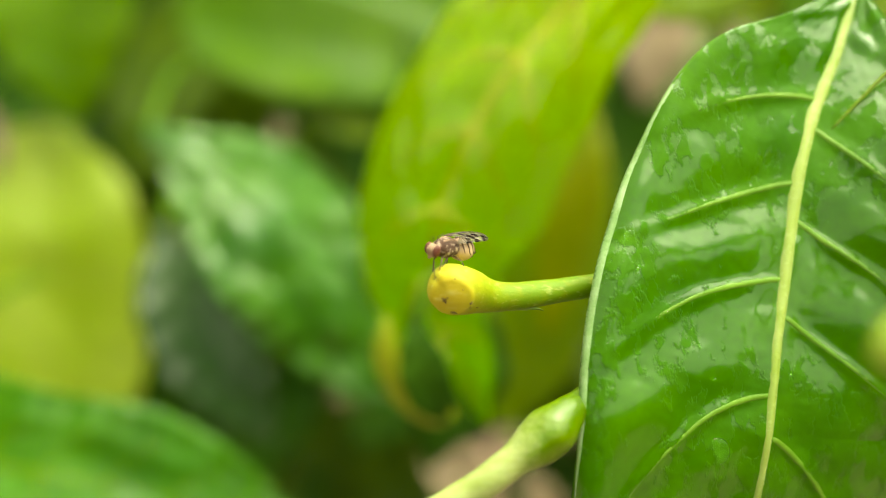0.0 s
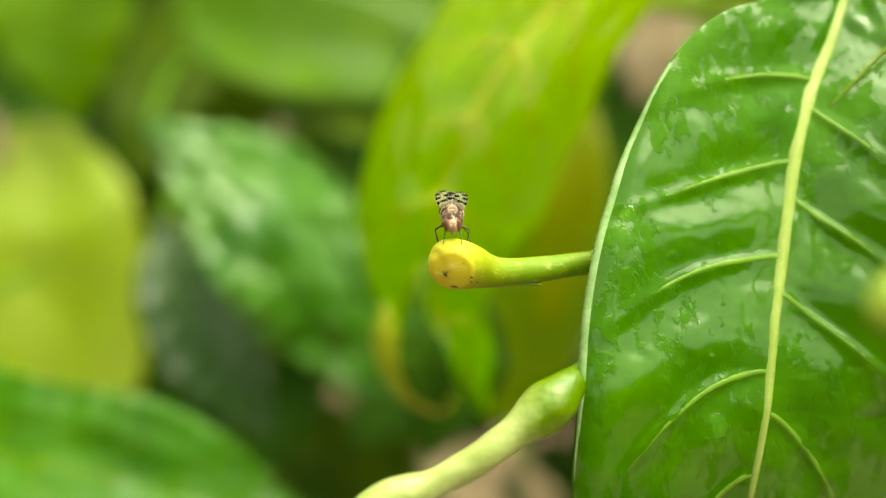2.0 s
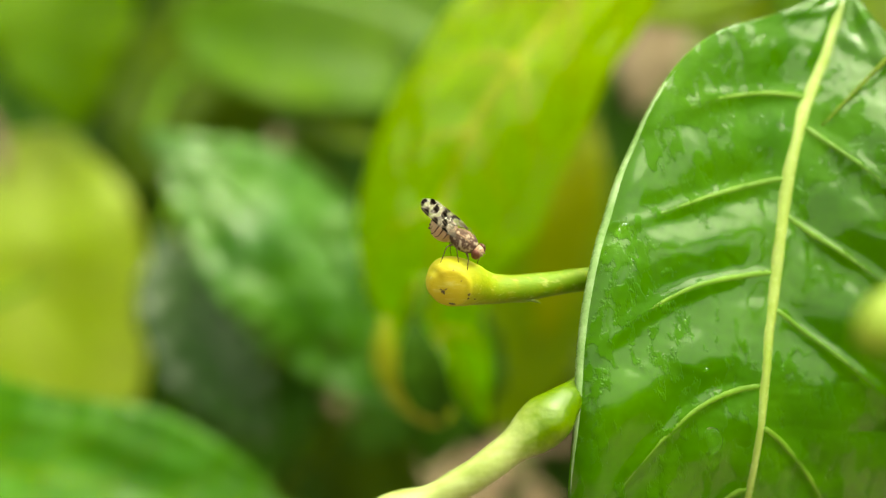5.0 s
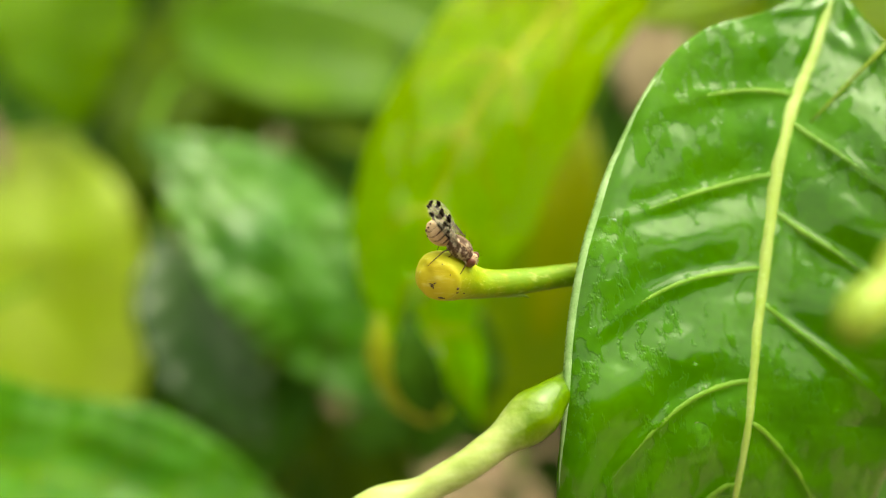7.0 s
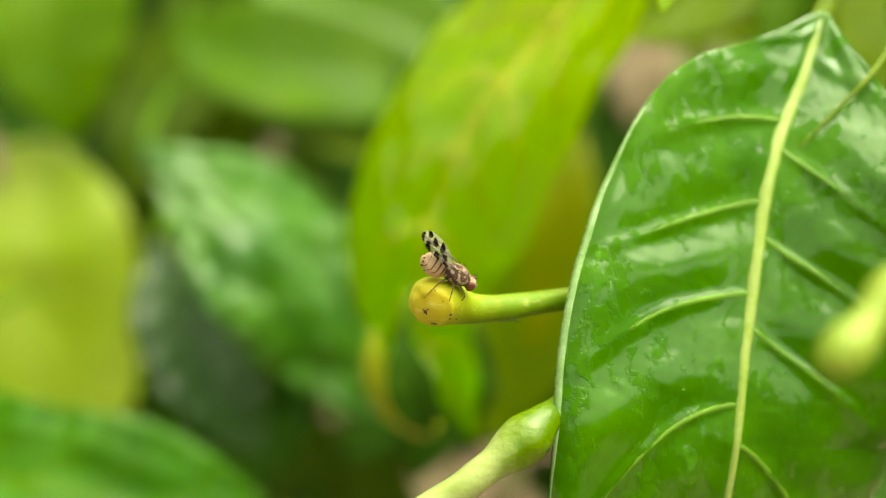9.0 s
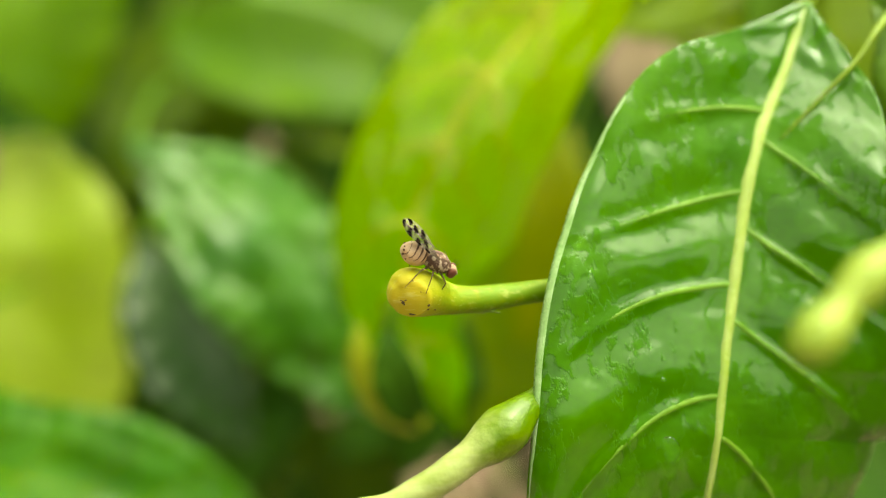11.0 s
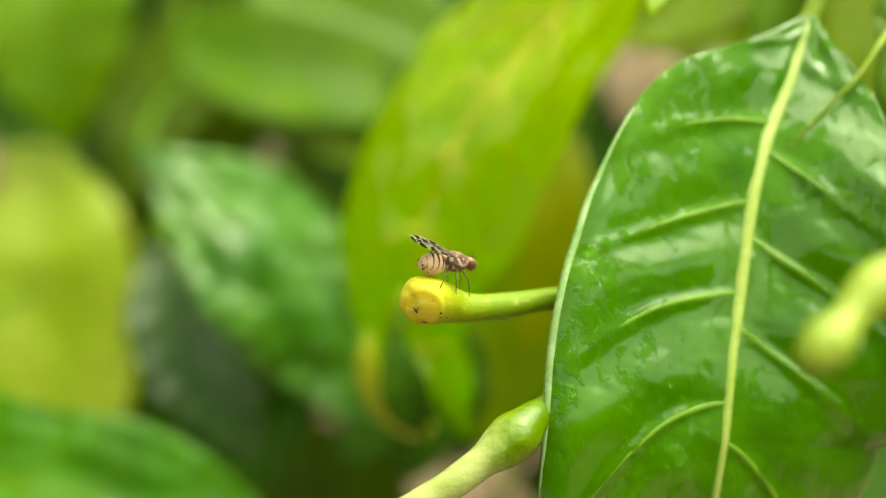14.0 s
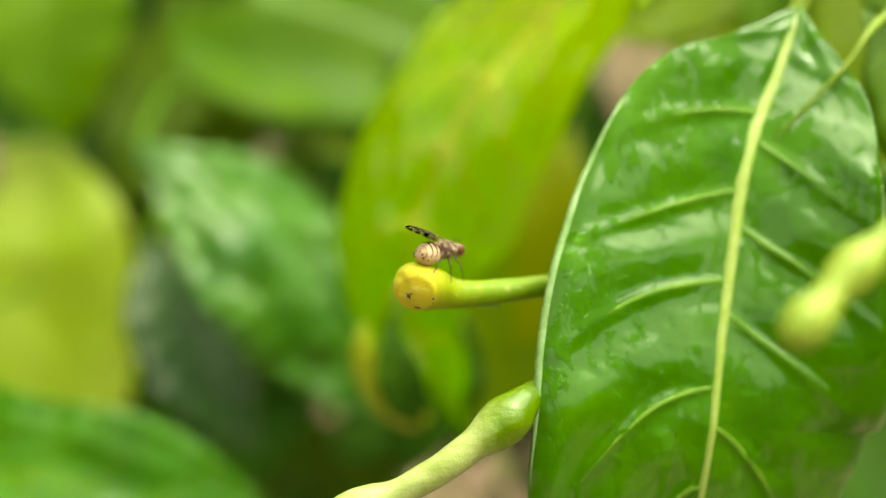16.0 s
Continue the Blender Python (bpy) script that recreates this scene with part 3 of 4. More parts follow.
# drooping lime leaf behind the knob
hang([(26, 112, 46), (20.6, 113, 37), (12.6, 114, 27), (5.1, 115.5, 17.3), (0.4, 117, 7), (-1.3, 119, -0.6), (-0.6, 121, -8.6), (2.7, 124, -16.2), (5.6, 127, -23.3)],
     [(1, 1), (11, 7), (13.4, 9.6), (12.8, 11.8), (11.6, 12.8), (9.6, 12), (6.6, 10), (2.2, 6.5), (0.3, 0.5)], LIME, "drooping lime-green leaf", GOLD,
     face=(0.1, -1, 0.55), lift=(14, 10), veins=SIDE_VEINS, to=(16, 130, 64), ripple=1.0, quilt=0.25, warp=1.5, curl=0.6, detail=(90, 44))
part("curled_leaf_tip", tube(stem_rings([(-7.0, 119.5, -8.5, 0.5), (-7.2, 120, -11.5, 1.5), (-7.0, 121, -14.5, 2.0), (-5.4, 122, -18.2, 2.0), (-2.8, 123, -20.8, 1.9), (-0.4, 124, -21.8, 1.8), (1.4, 125, -21.7, 0.6)], 6), 12, flat=0.7), DRYEDGE, shrub, "curled yellow tip of a leaf")
# shade inside the curl, put in as a dark sheet
hang([(-3.4, 117, -8), (-3.2, 116, -11.5), (-2.4, 116, -15), (-1.2, 117, -18.5), (0.4, 118.5, -21.5)], [(0.3, 0.3), (1.9, 2.2), (3.0, 3.2), (2.6, 2.6), (0.3, 0.3)], SHADE, "dark sheet for the shade inside a curled leaf", SHADE,
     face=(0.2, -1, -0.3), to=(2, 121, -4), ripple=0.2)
# left yellow-green leaf
hang([(-85.5, 218.9, 27.9), (-87.2, 216.6, 23.9), (-88.9, 214.3, 14.8), (-90.1, 213.2, 2.3), (-90.6, 213.2, -11.4), (-90.1, 214.3, -25.1), (-87.8, 215.5, -41), (-84.4, 217.7, -59.3)],
     [(0.6, 0.6), (11.4, 10.3), (19.4, 18.8), (22.8, 22.8), (23.9, 23.9), (22.8, 23.4), (17.1, 17.1), (0.5, 0.5)], YELLOWING, "pale yellow-green leaf", YELLOWING, face=(0.25, -1, 0.55), to=(-92, 250, 66), ripple=0.6, quilt=0.0, warp=1.6, curl=0.2, detail=(40, 20))
# diagonal deep green glossy leaf
hang([(-51, 164, 21), (-44, 162, 16), (-35, 160.5, 9.5), (-27.5, 160, 3), (-20.5, 160.5, -4.5), (-15, 162, -13), (-10.5, 163.5, -21), (-6.5, 165, -27.5)],
     [(0.6, 0.6), (5, 6.5), (11, 12.5), (14.6, 13), (14.8, 12), (12, 9.5), (7.5, 6), (0.4, 0.4)], DEEP, "glossy dark green leaf", DEEP, face=(-0.02, -0.95, 0.36), lift=(-2, -8), veins=SIDE_VEINS, to=(-55, 205, 40), ripple=0.5, quilt=0.06, warp=1.7, detail=(80, 40))
# low leaf
hang([(-92, 142, -27), (-77, 141, -30), (-60, 140, -33), (-44, 140, -36), (-31, 141, -40), (-19, 143, -43)],
     [(1, 1), (12, 12), (15, 12), (14, 12), (9, 8), (0.3, 0.3)], BRIGHT, "broad glossy green leaf", FRESH, face=(0.1, -0.9, 0.35), lift=(8, 12), veins=SIDE_VEINS, to=(-80, 190, -5), ripple=1.0, quilt=0.12, warp=1.4, detail=(50, 24))
hang([(0, 150, -4), (1, 148, -13), (1, 147, -20), (0, 147, -26), (-2, 148, -34)], [(0.5, 0.5), (8, 8), (9, 9), (6, 6), (0.3, 0.3)], SHADE, "leaf behind the drooping one, shade in its dark green", SHADE,
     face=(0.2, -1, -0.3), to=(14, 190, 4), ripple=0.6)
# upper left drooping leaf
hang([(-86.6, 212, 82.1), (-85.5, 209.8, 68.4), (-84.4, 207.5, 57), (-83.2, 207.5, 45.6), (-82.1, 208.6, 35.3), (-80.9, 210.9, 27.4)],
     [(6.8, 9.1), (17.1, 19.4), (18.2, 18.2), (14.8, 14.2), (8, 8), (0.3, 0.3)], FRESH, "drooping fresh green leaf", FRESH, face=(0.1, -1, 0.3), to=(-90, 250, 100), ripple=0.7, quilt=0.2)
# upper middle leaf
hang([(-59.4, 215.6, 55), (-50.6, 212.3, 51.7), (-37.4, 209, 47.3), (-24.2, 209, 45.1), (-8.8, 211.2, 42.9), (4.4, 214.5, 42.9)],
     [(1.1, 1.1), (11, 8.8), (14.3, 13.2), (14.3, 13.2), (11, 9.9), (0.3, 0.3)], MID, "broad green leaf", MID, face=(0, -1, 0.2), lift=(8, 8), to=(-64, 258, 72), veins=SIDE_VEINS)


# withered leaves and a yellowing one further in
WITHERED = [([(-31, 212, 32), (-25, 211, 30), (-19, 210, 27), (-13, 209, 24)], 4.5), ([(50, 226, 66), (50, 225, 55), (49, 224, 45), (47, 224, 34)], 9),
            ([(-4, 192, -42), (2, 190, -46), (8, 190, -50), (14, 192, -56)], 5), ([(-103, 210, 34), (-99, 209, 28), (-97, 208, 22), (-97, 208, 16)], 1.8), ([(17, 196, -46), (20, 195, -51), (22, 196, -57), (22, 197, -62)], 3.5)]
for spine, w in WITHERED[1:]:
    hang(spine, [(0.4, 0.4), (w, w), (w * 0.9, w * 0.9), (0.4, 0.4)], DRY, "withered tan leaf inside the shrub", DRY, face=(0, -0.9, 0.5), to=(spine[0][0] * 0.8, 240, spine[0][2] + 18), ripple=1.0, detail=(16, 8))
hang(WITHERED[0][0], [(0.4, 0.4), (4.5, 4.5), (4, 4), (0.4, 0.4)], OCHRE, "yellowing olive leaf", OCHRE, face=(0, -0.9, 0.5), to=(-26, 240, 50), ripple=1.0, detail=(16, 8))
hang([(-34, 224, 42), (-20, 221, 31), (-7, 220, 19), (4, 221, 6), (10, 224, -8)], [(0.4, 0.4), (12, 12), (15, 15), (12, 12), (0.4, 0.4)], SHADE, "dark green leaf, shade in its colour", SHADE, to=(-46, 250, 56), ripple=0.8)
hang([(-48, 228, 74), (-32, 225, 67), (-14, 224, 60), (4, 225, 52), (16, 228, 44)], [(0.4, 0.4), (11, 11), (14, 14), (11, 11), (0.4, 0.4)], MID, "shaded mid-green leaf", MID, to=(-60, 255, 84), ripple=0.8)
hang([(27, 168, 24), (25, 166, 16), (22.5, 166, 6), (20, 167, -6), (18, 168, -16)], [(0.5, 0.5), (4, 4), (5, 5), (4, 4), (0.4, 0.4)], MUSTARD, "mustard-yellow old leaf", MUSTARD, to=(40, 172, 55), ripple=0.5)
hang([(46, 150, 50), (46, 149, 45), (44, 148, 40), (41, 148, 34)], [(0.5, 0.5), (7, 7), (8, 8), (0.4, 0.4)], YELLOWING, "pale yellow-green leaf", YELLOWING, to=(50, 162, 60), ripple=0.5)
hang([(23.5, 86, 28), (23, 85.5, 26.5), (22.3, 85, 25), (21.8, 84.7, 23.4)], [(0.4, 0.4), (1.0, 1.0), (0.9, 0.9), (0.1, 0.1)], LIME, "tip of a young leaf", LIME, to=(30, 90, 34), ripple=0.1, detail=(12, 6), ribs=(0.25, 0.1))


# broad leaves in the shade behind the others
hang([(60, 121, 66), (63, 119, 50), (64, 118, 34), (63, 118, 18), (60, 120, 4)], [(0.5, 0.5), (11, 11), (14, 13), (11, 11), (0.4, 0.4)], OCHRE, "yellowing olive leaf", OCHRE, to=(58, 106, 60), ripple=0.6)
hang([(22, 190, 34), (23, 187, 20), (21, 186, 4), (17, 186, -12), (14, 187, -26), (12, 188, -36)], [(0.5, 0.5), (10, 9), (14, 12), (14, 12), (10, 9), (0.4, 0.4)], OCHRE, "shaded olive-green leaf", OCHRE, to=(36, 215, 52), ripple=0.8, veins=SIDE_VEINS)
hang([(-54, 182, 4), (-50, 179, -6), (-45, 178, -16), (-39, 178, -26), (-32, 180, -36)], [(0.5, 0.5), (8, 8), (10, 10), (8, 8), (0.4, 0.4)], DUSK, "glossy leaf coloured dark for shade", DUSK, face=(0.1, -1, 0.5), to=(-58, 215, 20), ripple=0.8)
hang([(52, 136, 58), (48, 134, 50), (42, 133, 43), (35, 133, 37), (28, 134, 33)], [(0.5, 0.5), (6, 7), (8, 9), (6, 7), (0.4, 0.4)], OCHRE, "yellowing olive leaf", YELLOWING, to=(56, 150, 66), ripple=0.8)
hang([(66, 126, 52), (63, 123, 42), (60, 121, 30), (57, 121, 16), (55, 122, 2)], [(0.5, 0.5), (14, 12), (18, 14), (14, 12), (0.4, 0.4)], MID, "shaded mid-green leaf", MID, to=(62, 140, 62), ripple=0.8, veins=SIDE_VEINS)


# unseen leaves added beside the large leaf, keeping high light off its lower half
hang([(47, 92, 26), (51, 84, 22), (55, 75, 16), (58, 66, 8), (60, 58, -1)], [(0.5, 0.5), (11, 11), (15, 15), (11, 11), (0.4, 0.4)], MID, "broad green leaf", MID, face=(-0.8, 0, 0.55), to=(58, 101, 36), ripple=0.6)
hang([(50, 96, 8), (53, 88, 3), (56, 79, -4), (58, 70, -12), (59, 62, -21)], [(0.5, 0.5), (11, 11), (14, 14), (11, 11), (0.4, 0.4)], MID, "broad green leaf", MID, face=(-0.8, 0, 0.55), to=(58, 105, 8), ripple=0.6)


# ---- deeper leaves that close the shrub, coloured dark for the shaded gaps ----
def fill_leaves():
    rng = random.Random(5)
    for k in range(130):
        d = 235 + k * 1.2
        x, z = rng.uniform(-0.56, 0.54) * d, rng.uniform(-0.36, 0.38) * d
        a = rng.uniform(-0.9, 0.9) - 1.57
        n = rng.uniform(55, 90)
        spine = [(x + math.cos(a) * n * q, d - 10 * math.sin(q * 3), z + math.sin(a) * n * q) for q in (-0.5, -0.25, 0, 0.25, 0.5)]
        w = n * rng.uniform(0.2, 0.27)
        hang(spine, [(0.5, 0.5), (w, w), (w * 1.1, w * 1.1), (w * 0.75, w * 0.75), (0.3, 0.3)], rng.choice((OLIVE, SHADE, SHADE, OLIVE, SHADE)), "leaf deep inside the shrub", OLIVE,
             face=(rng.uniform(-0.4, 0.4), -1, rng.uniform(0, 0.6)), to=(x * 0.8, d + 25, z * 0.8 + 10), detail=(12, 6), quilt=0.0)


fill_leaves()


# ---- the fly ----
fly = empty("fly", (0, 0, 0))
fly["moves"] = True
tagged(fly, "small brown fly with spotted wings and red eyes", "fly")
MM = 0.00117   # the fly is a little over five millimetres long
LEGS, WINGS = [], []


def mm_tube(rows, seg=8):
    return tube([(Vector(r[:3]) * MM, r[3] * MM) for r in rows], seg)


def build_fly():
    bm = bmesh.new()
    blob(bm, (0, 0, 0), (1.1 * MM, 0.76 * MM, 0.68 * MM), None, 24, 16)
    thorax = part("thorax", bm, FLY_DARK, fly, "brown thorax mottled with pale dust")
    bm = bmesh.new()
    blob(bm, Vector((-0.95, 0, 0.32)) * MM, (0.32 * MM, 0.42 * MM, 0.25 * MM), None, 14, 8)
    part("scutellum", bm, FLY_FACE, thorax)
    for x in (-0.55, -0.1, 0.35, 0.65):
        for y in (-0.36, 0.36):
            z = 0.66 * math.sqrt(max(0, 1 - x * x - (y / 0.74) ** 2))
            part("bristle", mm_tube([(x, y, z - 0.05, 0.025), (x - 0.18, y * 1.25, z + 0.22, 0.018), (x - 0.42, y * 1.4, z + 0.36, 0.006)], 5), FLY_LEG, thorax)
    for y in (-0.2, 0.2):
        part("stripe", mm_tube([(0.8, y, 0.39, 0.03), (0.4, y * 1.2, 0.585, 0.06), (0, y * 1.3, 0.635, 0.07), (-0.5, y * 1.2, 0.555, 0.06), (-0.8, y, 0.4, 0.03)], 6), FLY_FACE, thorax)
    bm = bmesh.new()
    for v in blob(bm, Vector((-1.64, 0, -0.18)) * MM, (1.02 * MM, 0.86 * MM, 0.8 * MM), None, 26, 18):
        v.co.z -= 0.10 * (v.co.x / MM + 1.64) ** 2 * MM * 0.5
        if v.co.x < -1.64 * MM:
            v.co.yz *= 1 - 0.18 * ((-1.64 * MM - v.co.x) / (1.02 * MM)) ** 2
    belly = part("abdomen", bm, FLY_BELLY, fly, "plump peach abdomen with dark bands")
    for x in (-1.12, -1.5, -1.88, -2.26):
        r = math.sqrt(max(0.0, 1 - ((x + 1.64) / 1.02) ** 2))
        taper = 1 - 0.18 * max(0, (-1.64 - x) / 1.02) ** 2
        for sgn in (-1, 1):
            arc = []
            for k in range(13):
                a = radians(-6 + k * 92 / 12)
                hook = 0.16 * max(0.0, 1 - k / 2.5) ** 1.5          # the lower end of a band bends back
                arc.append((x + 0.12 * math.sin(a) - hook, sgn * math.cos(a) * 0.86 * r * taper, -0.18 + math.sin(a) * 0.8 * r * taper - 0.05 * (x + 1.64) ** 2, 0.032 + 0.055 * max(0, math.sin(a)) ** 2))
            part("abdomen_band", mm_tube(arc, 6), FLY_BAND, belly)
    for x, a, size in ((-2.48, 20, 0.09), (-2.43, -18, 0.1), (-2.12, -28, 0.07), (-2.52, 58, 0.08)):
        r = math.sqrt(max(0.0, 1 - ((x + 1.64) / 1.02) ** 2)) * (1 - 0.18 * ((-1.64 - x) / 1.02) ** 2)
        for sgn in (-1, 1):
            bm = bmesh.new()
            blob(bm, Vector((x, sgn * math.cos(radians(a)) * 0.86 * r, -0.18 + math.sin(radians(a)) * 0.8 * r - 0.05 * (x + 1.64) ** 2)) * MM, (size * MM, size * MM * 0.8, size * MM * 0.9), None, 10, 6)
            part("abdomen_spot", bm, FLY_BAND, belly)
    bm = bmesh.new()
    blob(bm, Vector((1.22, 0, -0.14)) * MM, (0.36 * MM, 0.5 * MM, 0.47 * MM), None, 20, 14)
    head = part("head", bm, FLY_FACE, fly, "tan head")
    for sgn in (-1, 1):
        bm = bmesh.new()
        blob(bm, Vector((1.24, sgn * 0.36, -0.09)) * MM, (0.31 * MM, 0.24 * MM, 0.41 * MM), None, 18, 12)
        part("eye", bm, FLY_EYE, head, "red-brown compound eye")
        part("antenna", mm_tube([(1.5, sgn * 0.1, 0.05, 0.04), (1.6, sgn * 0.13, 0.02, 0.055), (1.66, sgn * 0.15, -0.06, 0.045), (1.68, sgn * 0.16, -0.13, 0.015)], 6), FLY_FACE, head)
        for x, z in ((1.2, 0.42), (1.4, 0.34), (1.05, 0.42)):
            part("bristle", mm_tube([(x, sgn * 0.18, z, 0.02), (x + 0.08, sgn * 0.24, z + 0.2, 0.014), (x + 0.05, sgn * 0.3, z + 0.36, 0.005)], 5), FLY_LEG, head)
    part("mouthpart", mm_tube([(1.34, 0, -0.42, 0.14), (1.38, 0, -0.56, 0.1), (1.37, 0, -0.66, 0.11), (1.36, 0, -0.71, 0.04)], 8), FLY_FACE, head)
    build_wings()
    build_legs()


def build_wings():
    """Wings laid back over the abdomen, each a thin cambered blade with veins and black patches."""
    outline = [(0, 0.0, 0.0), (0.4, 0.16, -0.12), (0.9, 0.3, -0.45), (1.5, 0.36, -0.82), (2.2, 0.42, -1.02), (2.9, 0.4, -1.05), (3.3, 0.25, -0.9), (3.58, 0.04, -0.64), (3.74, -0.22, -0.36)]

    def place(sgn, l, w, up=0.0):
        """A point of the wing in its own space: hinge at the origin, tip along -x."""
        camber = 0.10 * math.sin(max(0, min(1, l / 3.7)) * 3.14) - 0.12 * (w + 0.25) ** 2
        return Vector((-l, sgn * (w + 0.12), camber + up)) * MM

    for sgn in (-1, 1):
        bm = bmesh.new()
        rows = []
        for l, hi, lo in smooth_path(outline, 5):
            rows.append([bm.verts.new(place(sgn, l, lo + (hi - lo) * k / 8)) for k in range(9)])
        for a, b in zip(rows, rows[1:]):
            for k in range(8):
                bm.faces.new((a[k], a[k + 1], b[k + 1], b[k]))
        wing = part("wing", bm, WING, fly, "translucent smoky wing with black patches")
        WINGS.append((wing, sgn))
        sol = wing.modifiers.new("thickness", "SOLIDIFY")
        sol.thickness, sol.offset = 0.012 * MM, 0
        for w0, w1, end in ((0.06, 0.3, 3.2), (0.03, 0.08, 3.6), (0.0, -0.2, 3.65), (-0.02, -0.5, 3.3), (-0.04, -0.75, 2.5)):
            vein = []
            for k in range(11):
                q = k / 10
                l = 0.1 + (end - 0.1) * q
                row = np.array(smooth_path(outline, 5))
                hi, lo = np.interp(l, row[:, 0], row[:, 1]), np.interp(l, row[:, 0], row[:, 2])
                vein.append((place(sgn, l, min(max(w0 + (w1 - w0) * min(1, q * 1.4), lo), hi), 0.01), 0.022 * MM))
            part("wing_vein", tube(vein, 5), FLY_LEG, wing)
        table = np.array(smooth_path(outline, 5))
        for l, w, a, b in ((3.56, -0.1, 0.1, 0.26), (3.2, -0.68, 0.12, 0.18), (2.86, 0.24, 0.13, 0.18), (2.62, -0.42, 0.13, 0.24), (2.05, 0.28, 0.14, 0.16), (2.0, -0.62, 0.12, 0.2), (1.5, -0.16, 0.12, 0.2), (1.2, 0.24, 0.15, 0.1)):
            bm = bmesh.new()
            n = 14
            for lift in (0.022, -0.022):
                mid = bm.verts.new(place(sgn, l, w, lift))
                ring = []
                for k in range(n):
                    t = 6.2832 * k / n
                    al = min(l + a * 1.75 * math.cos(t) * (1 + 0.25 * math.sin(3 * t + l * 9)) - 0.1 * math.sin(t), 3.7)
                    aw = w + b * 1.45 * math.sin(t) * (1 + 0.2 * math.cos(2 * t + l * 5))
                    aw = min(max(aw, np.interp(al, table[:, 0], table[:, 2])), np.interp(al, table[:, 0], table[:, 1]))
                    ring.append(bm.verts.new(place(sgn, al, aw, lift * 0.6)))
                for k in range(n):
                    bm.faces.new((mid, ring[k], ring[(k + 1) % n]))
            part("wing_patch", bm, FLY_BLACK, wing, "black wing patch")


def build_legs():
    """Six legs of two pieces: the thigh hangs from the hip, the shin and foot from the knee; the long axis of each piece is its own x."""
    for hip, foot, thigh, shin in (((0.5, 0.32, -0.42), (1.3, 0.5, -2.2), 0.85, 1.25), ((0.05, 0.38, -0.46), (0.35, 0.65, -2.3), 0.9, 1.35), ((-0.4, 0.36, -0.42), (-1.2, 1.1, -2.2), 0.98, 1.5)):
        for sgn in (-1, 1):
            h, f = Vector((hip[0], sgn * hip[1], hip[2])), Vector((foot[0], sgn * foot[1], foot[2]))
            leg = part("leg", mm_tube([(0, 0, 0, 0.05), (thigh * 0.3, 0, 0.03, 0.075), (thigh * 0.6, 0, 0.03, 0.065), (thigh * 0.9, 0, 0, 0.04), (thigh, 0, 0, 0.03)], 8), FLY_LEG, fly, "thin dusky jointed leg")
            low = part("shin", mm_tube([(0, 0, 0, 0.036), (shin * 0.1, 0, 0.02, 0.04), (shin * 0.55, 0, 0.03, 0.032), (shin * 0.62, 0, 0.02, 0.026), (shin * 0.8, 0, 0.01, 0.024), (shin, 0, 0, 0.018)], 7), FLY_LEG, leg)
            LEGS.append((leg, low, h, f, thigh, shin))


build_fly()

# ---- movement of the fly ----
# seconds; thorax in mm right, away, up; heading (degrees from right, towards the viewer negative), nose-up angle, roll
FLY_PATH = [
    (0.0, 0.22, 73.4, 0.12, -136, 19, 0),
    (0.3, 0.3, 73.4, 0.17, -134, 17, 0),
    (0.6, 0.5, 73.4, 0.35, -124, 14, 0),
    (0.9, 0.6, 73.4, 0.35, -112, 12, 0),
    (1.2, 0.6, 73.3, 0.3, -100, 13, 0),
    (1.5, 0.65, 73.2, 0.35, -92, 9, 0),
    (1.8, 0.6, 73.2, 0.45, -90, 9, 0),
    (2.1, 0.7, 73.2, 0.45, -88, 9, 0),
    (2.4, 0.65, 73.2, 0.5, -76, 8, 0),
    (2.7, 0.7, 73.1, 0.55, -56, 4, 4),
    (3.0, 0.8, 72.9, 0.45, -46, -2, 6),
    (3.6, 1.22, 72.7, 0.1, -42, -4, 6),
    (4.2, 1.32, 72.5, 0.22, -40, -8, 10),
    (6.3, 2.4, 71.9, -0.5, -14, -39, 18),
    (7.2, 2.2, 71.9, -0.9, -10, -40, 17),
    (8.4, 2.35, 71.9, -0.85, -4, -33, 12),
    (9.2, 2.6, 72.0, -0.92, -1, -31, 8),
    (11.3, 2.75, 72.4, -0.6, 5, -31, 3),
    (12.1, 2.9, 72.8, -0.35, 10, -14, 0),
    (13.2, 3.05, 73.1, -0.2, 17, -11, -6),
    (14.4, 3.2, 73.4, 0.1, 22, -11, -3),
    (15.0, 3.2, 73.5, 0.15, 28, -9, -6),
    (16.0, 3.05, 73.6, -0.05, 40, -14, -14),
]
# seconds; how far each wing is spread, raised and banked, degrees
WING_PATH = [(0.0, -4, 3, 0), (0.9, 0, 4, 0), (1.5, 2, 3, 0), (2.4, 2, 3, 0), (3.0, -1, 6, 0), (3.6, -5, 8, 0), (4.2, -6, 9, 0), (6.3, -8, 9, 8), (7.5, -9, 12, 14), (9.2, -8, 15, 20), (11.3, -7, 16, 16), (13.2, -5, 18, 12), (16.0, -4, 22, 10)]


def fly_pose(row):
    t, x, y, z, yaw, pitch, roll = row
    turn = pose(0, 0, 0, 0, 0, yaw) @ pose(0, 0, 0, 0, -pitch, 0) @ pose(0, 0, 0, roll, 0, 0)
    return Matrix.Translation(spot(x, y, z)) @ turn


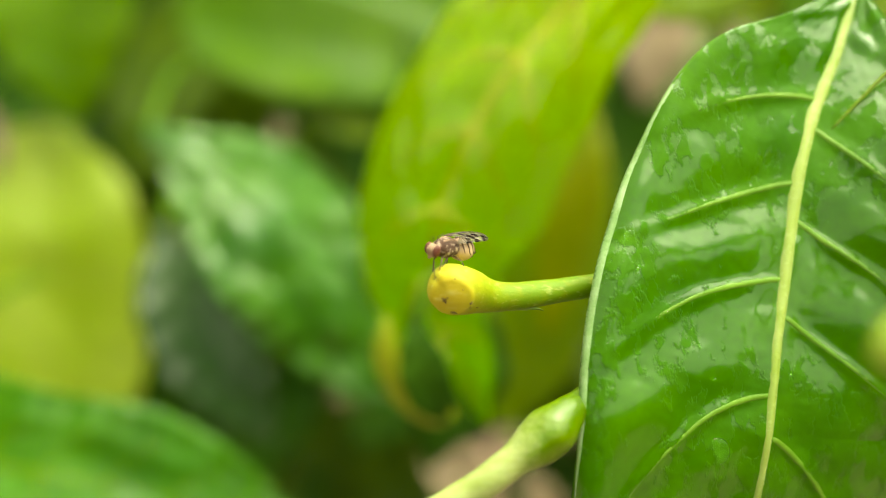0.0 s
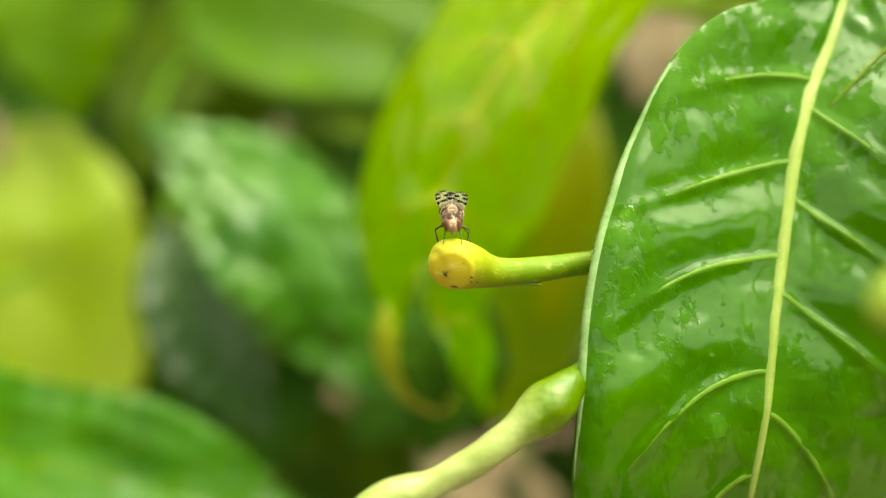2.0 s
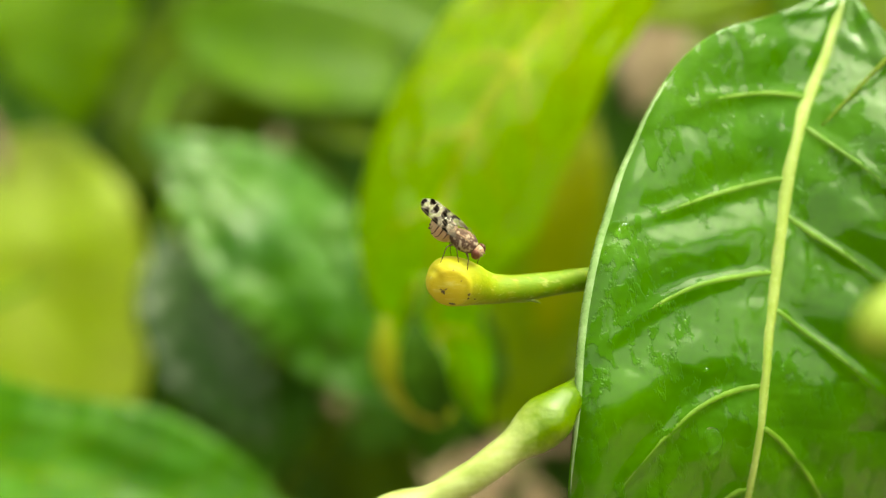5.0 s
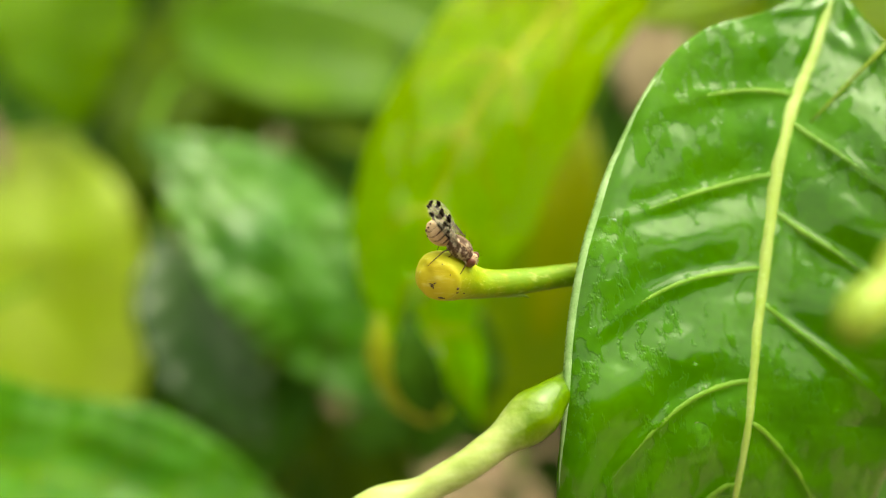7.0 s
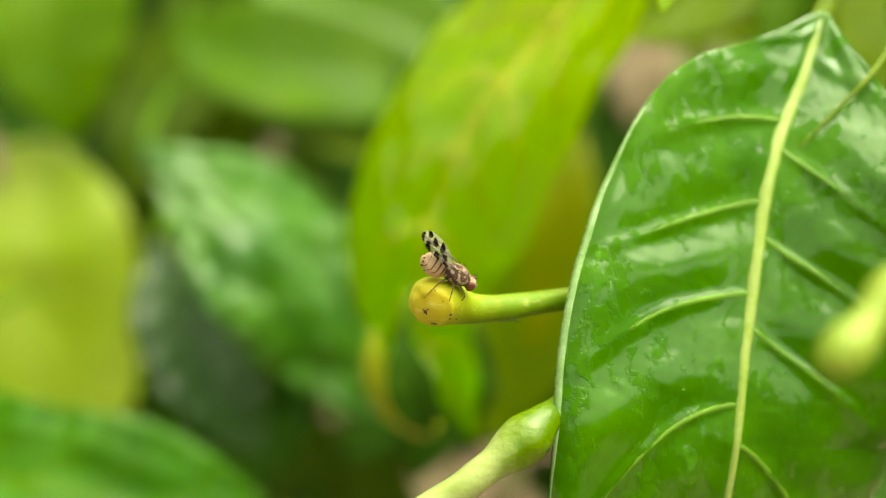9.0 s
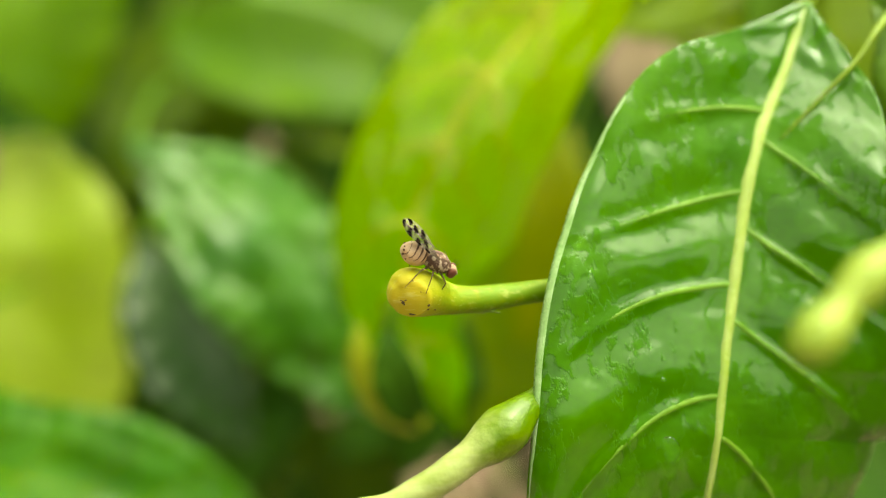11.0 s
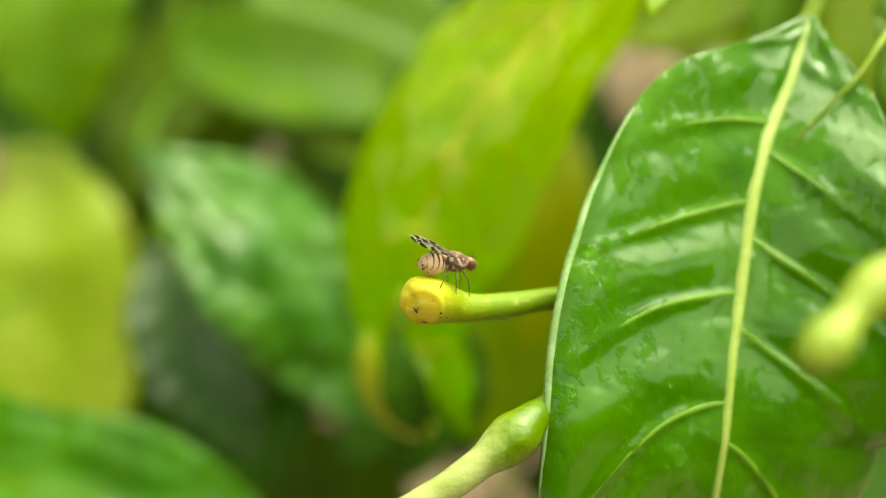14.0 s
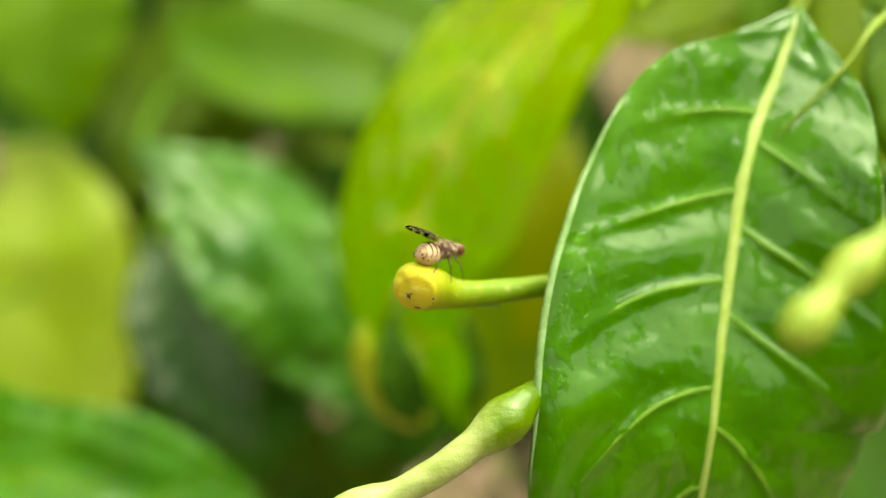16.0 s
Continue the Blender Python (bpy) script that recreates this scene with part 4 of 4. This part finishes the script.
def motions():
    walk(fly, [(row[0], fly_pose(row)) for row in FLY_PATH])
    core = [(spot(0.6, 72.9, -3.1), 0.00195), (spot(3.0, 74.3, -3.3), 0.0014), (spot(5.0, 75.2, -3.4), 0.0011)]
    towards = BUSH.to_3x3() @ Vector((0, -1.2, 0))
    for leg, low, hip, foot, thigh, shin in LEGS:
        upper, lower = [], []
        for row in FLY_PATH:
            m = fly_pose(row)
            f = m @ (foot * MM)
            c, r = min(core, key=lambda q: (f - q[0]).length - q[1])
            outer = (m.to_3x3() @ Vector((0, math.copysign(1, hip.y), 0))).dot(towards)
            lean = towards if (f - m.translation).dot(towards) > 0 or outer > 0.3 else Vector((0, 0, 0))
            f = c + ((f - c).normalized() + lean).normalized() * r
            p = (m.inverted() @ f) / MM                       # the foothold in the fly's space
            d = (p - hip).length
            way = (p - hip).normalized()
            d = min(max(d, shin - thigh + 0.1), shin + thigh - 0.06)
            pole = Vector((0.3 if hip.x > 0.3 else -0.2, math.copysign(0.28, hip.y), 0.7))
            pole = (pole - way * pole.dot(way)).normalized()
            x = (thigh ** 2 - shin ** 2 + d ** 2) / (2 * d)
            knee = way * x + pole * math.sqrt(max(thigh ** 2 - x ** 2, 0.0))
            n = pole.cross(way).normalized()
            d1, d2 = knee.normalized(), (way * d - knee).normalized()
            m1, m2 = (Matrix((e, n, e.cross(n))).transposed() for e in (d1, d2))
            upper.append((row[0], Matrix.Translation(hip * MM) @ m1.to_4x4()))
            lower.append((row[0], Matrix.Translation((thigh * MM, 0, 0)) @ (m1.inverted() @ m2).to_4x4()))
        walk(leg, upper)
        walk(low, lower)
    for wing, sgn in WINGS:
        hinge = Matrix.Translation(Vector((-0.05, sgn * 0.5, 0.5 + (0.06 if sgn < 0 else 0))) * MM)
        walk(wing, [(t, hinge @ pose(0, 0, 0, 0, 0, -sgn * spread) @ pose(0, 0, 0, 0, lift, 0) @ pose(0, 0, 0, -sgn * bank, 0, 0)) for t, spread, lift, bank in WING_PATH])


motions()
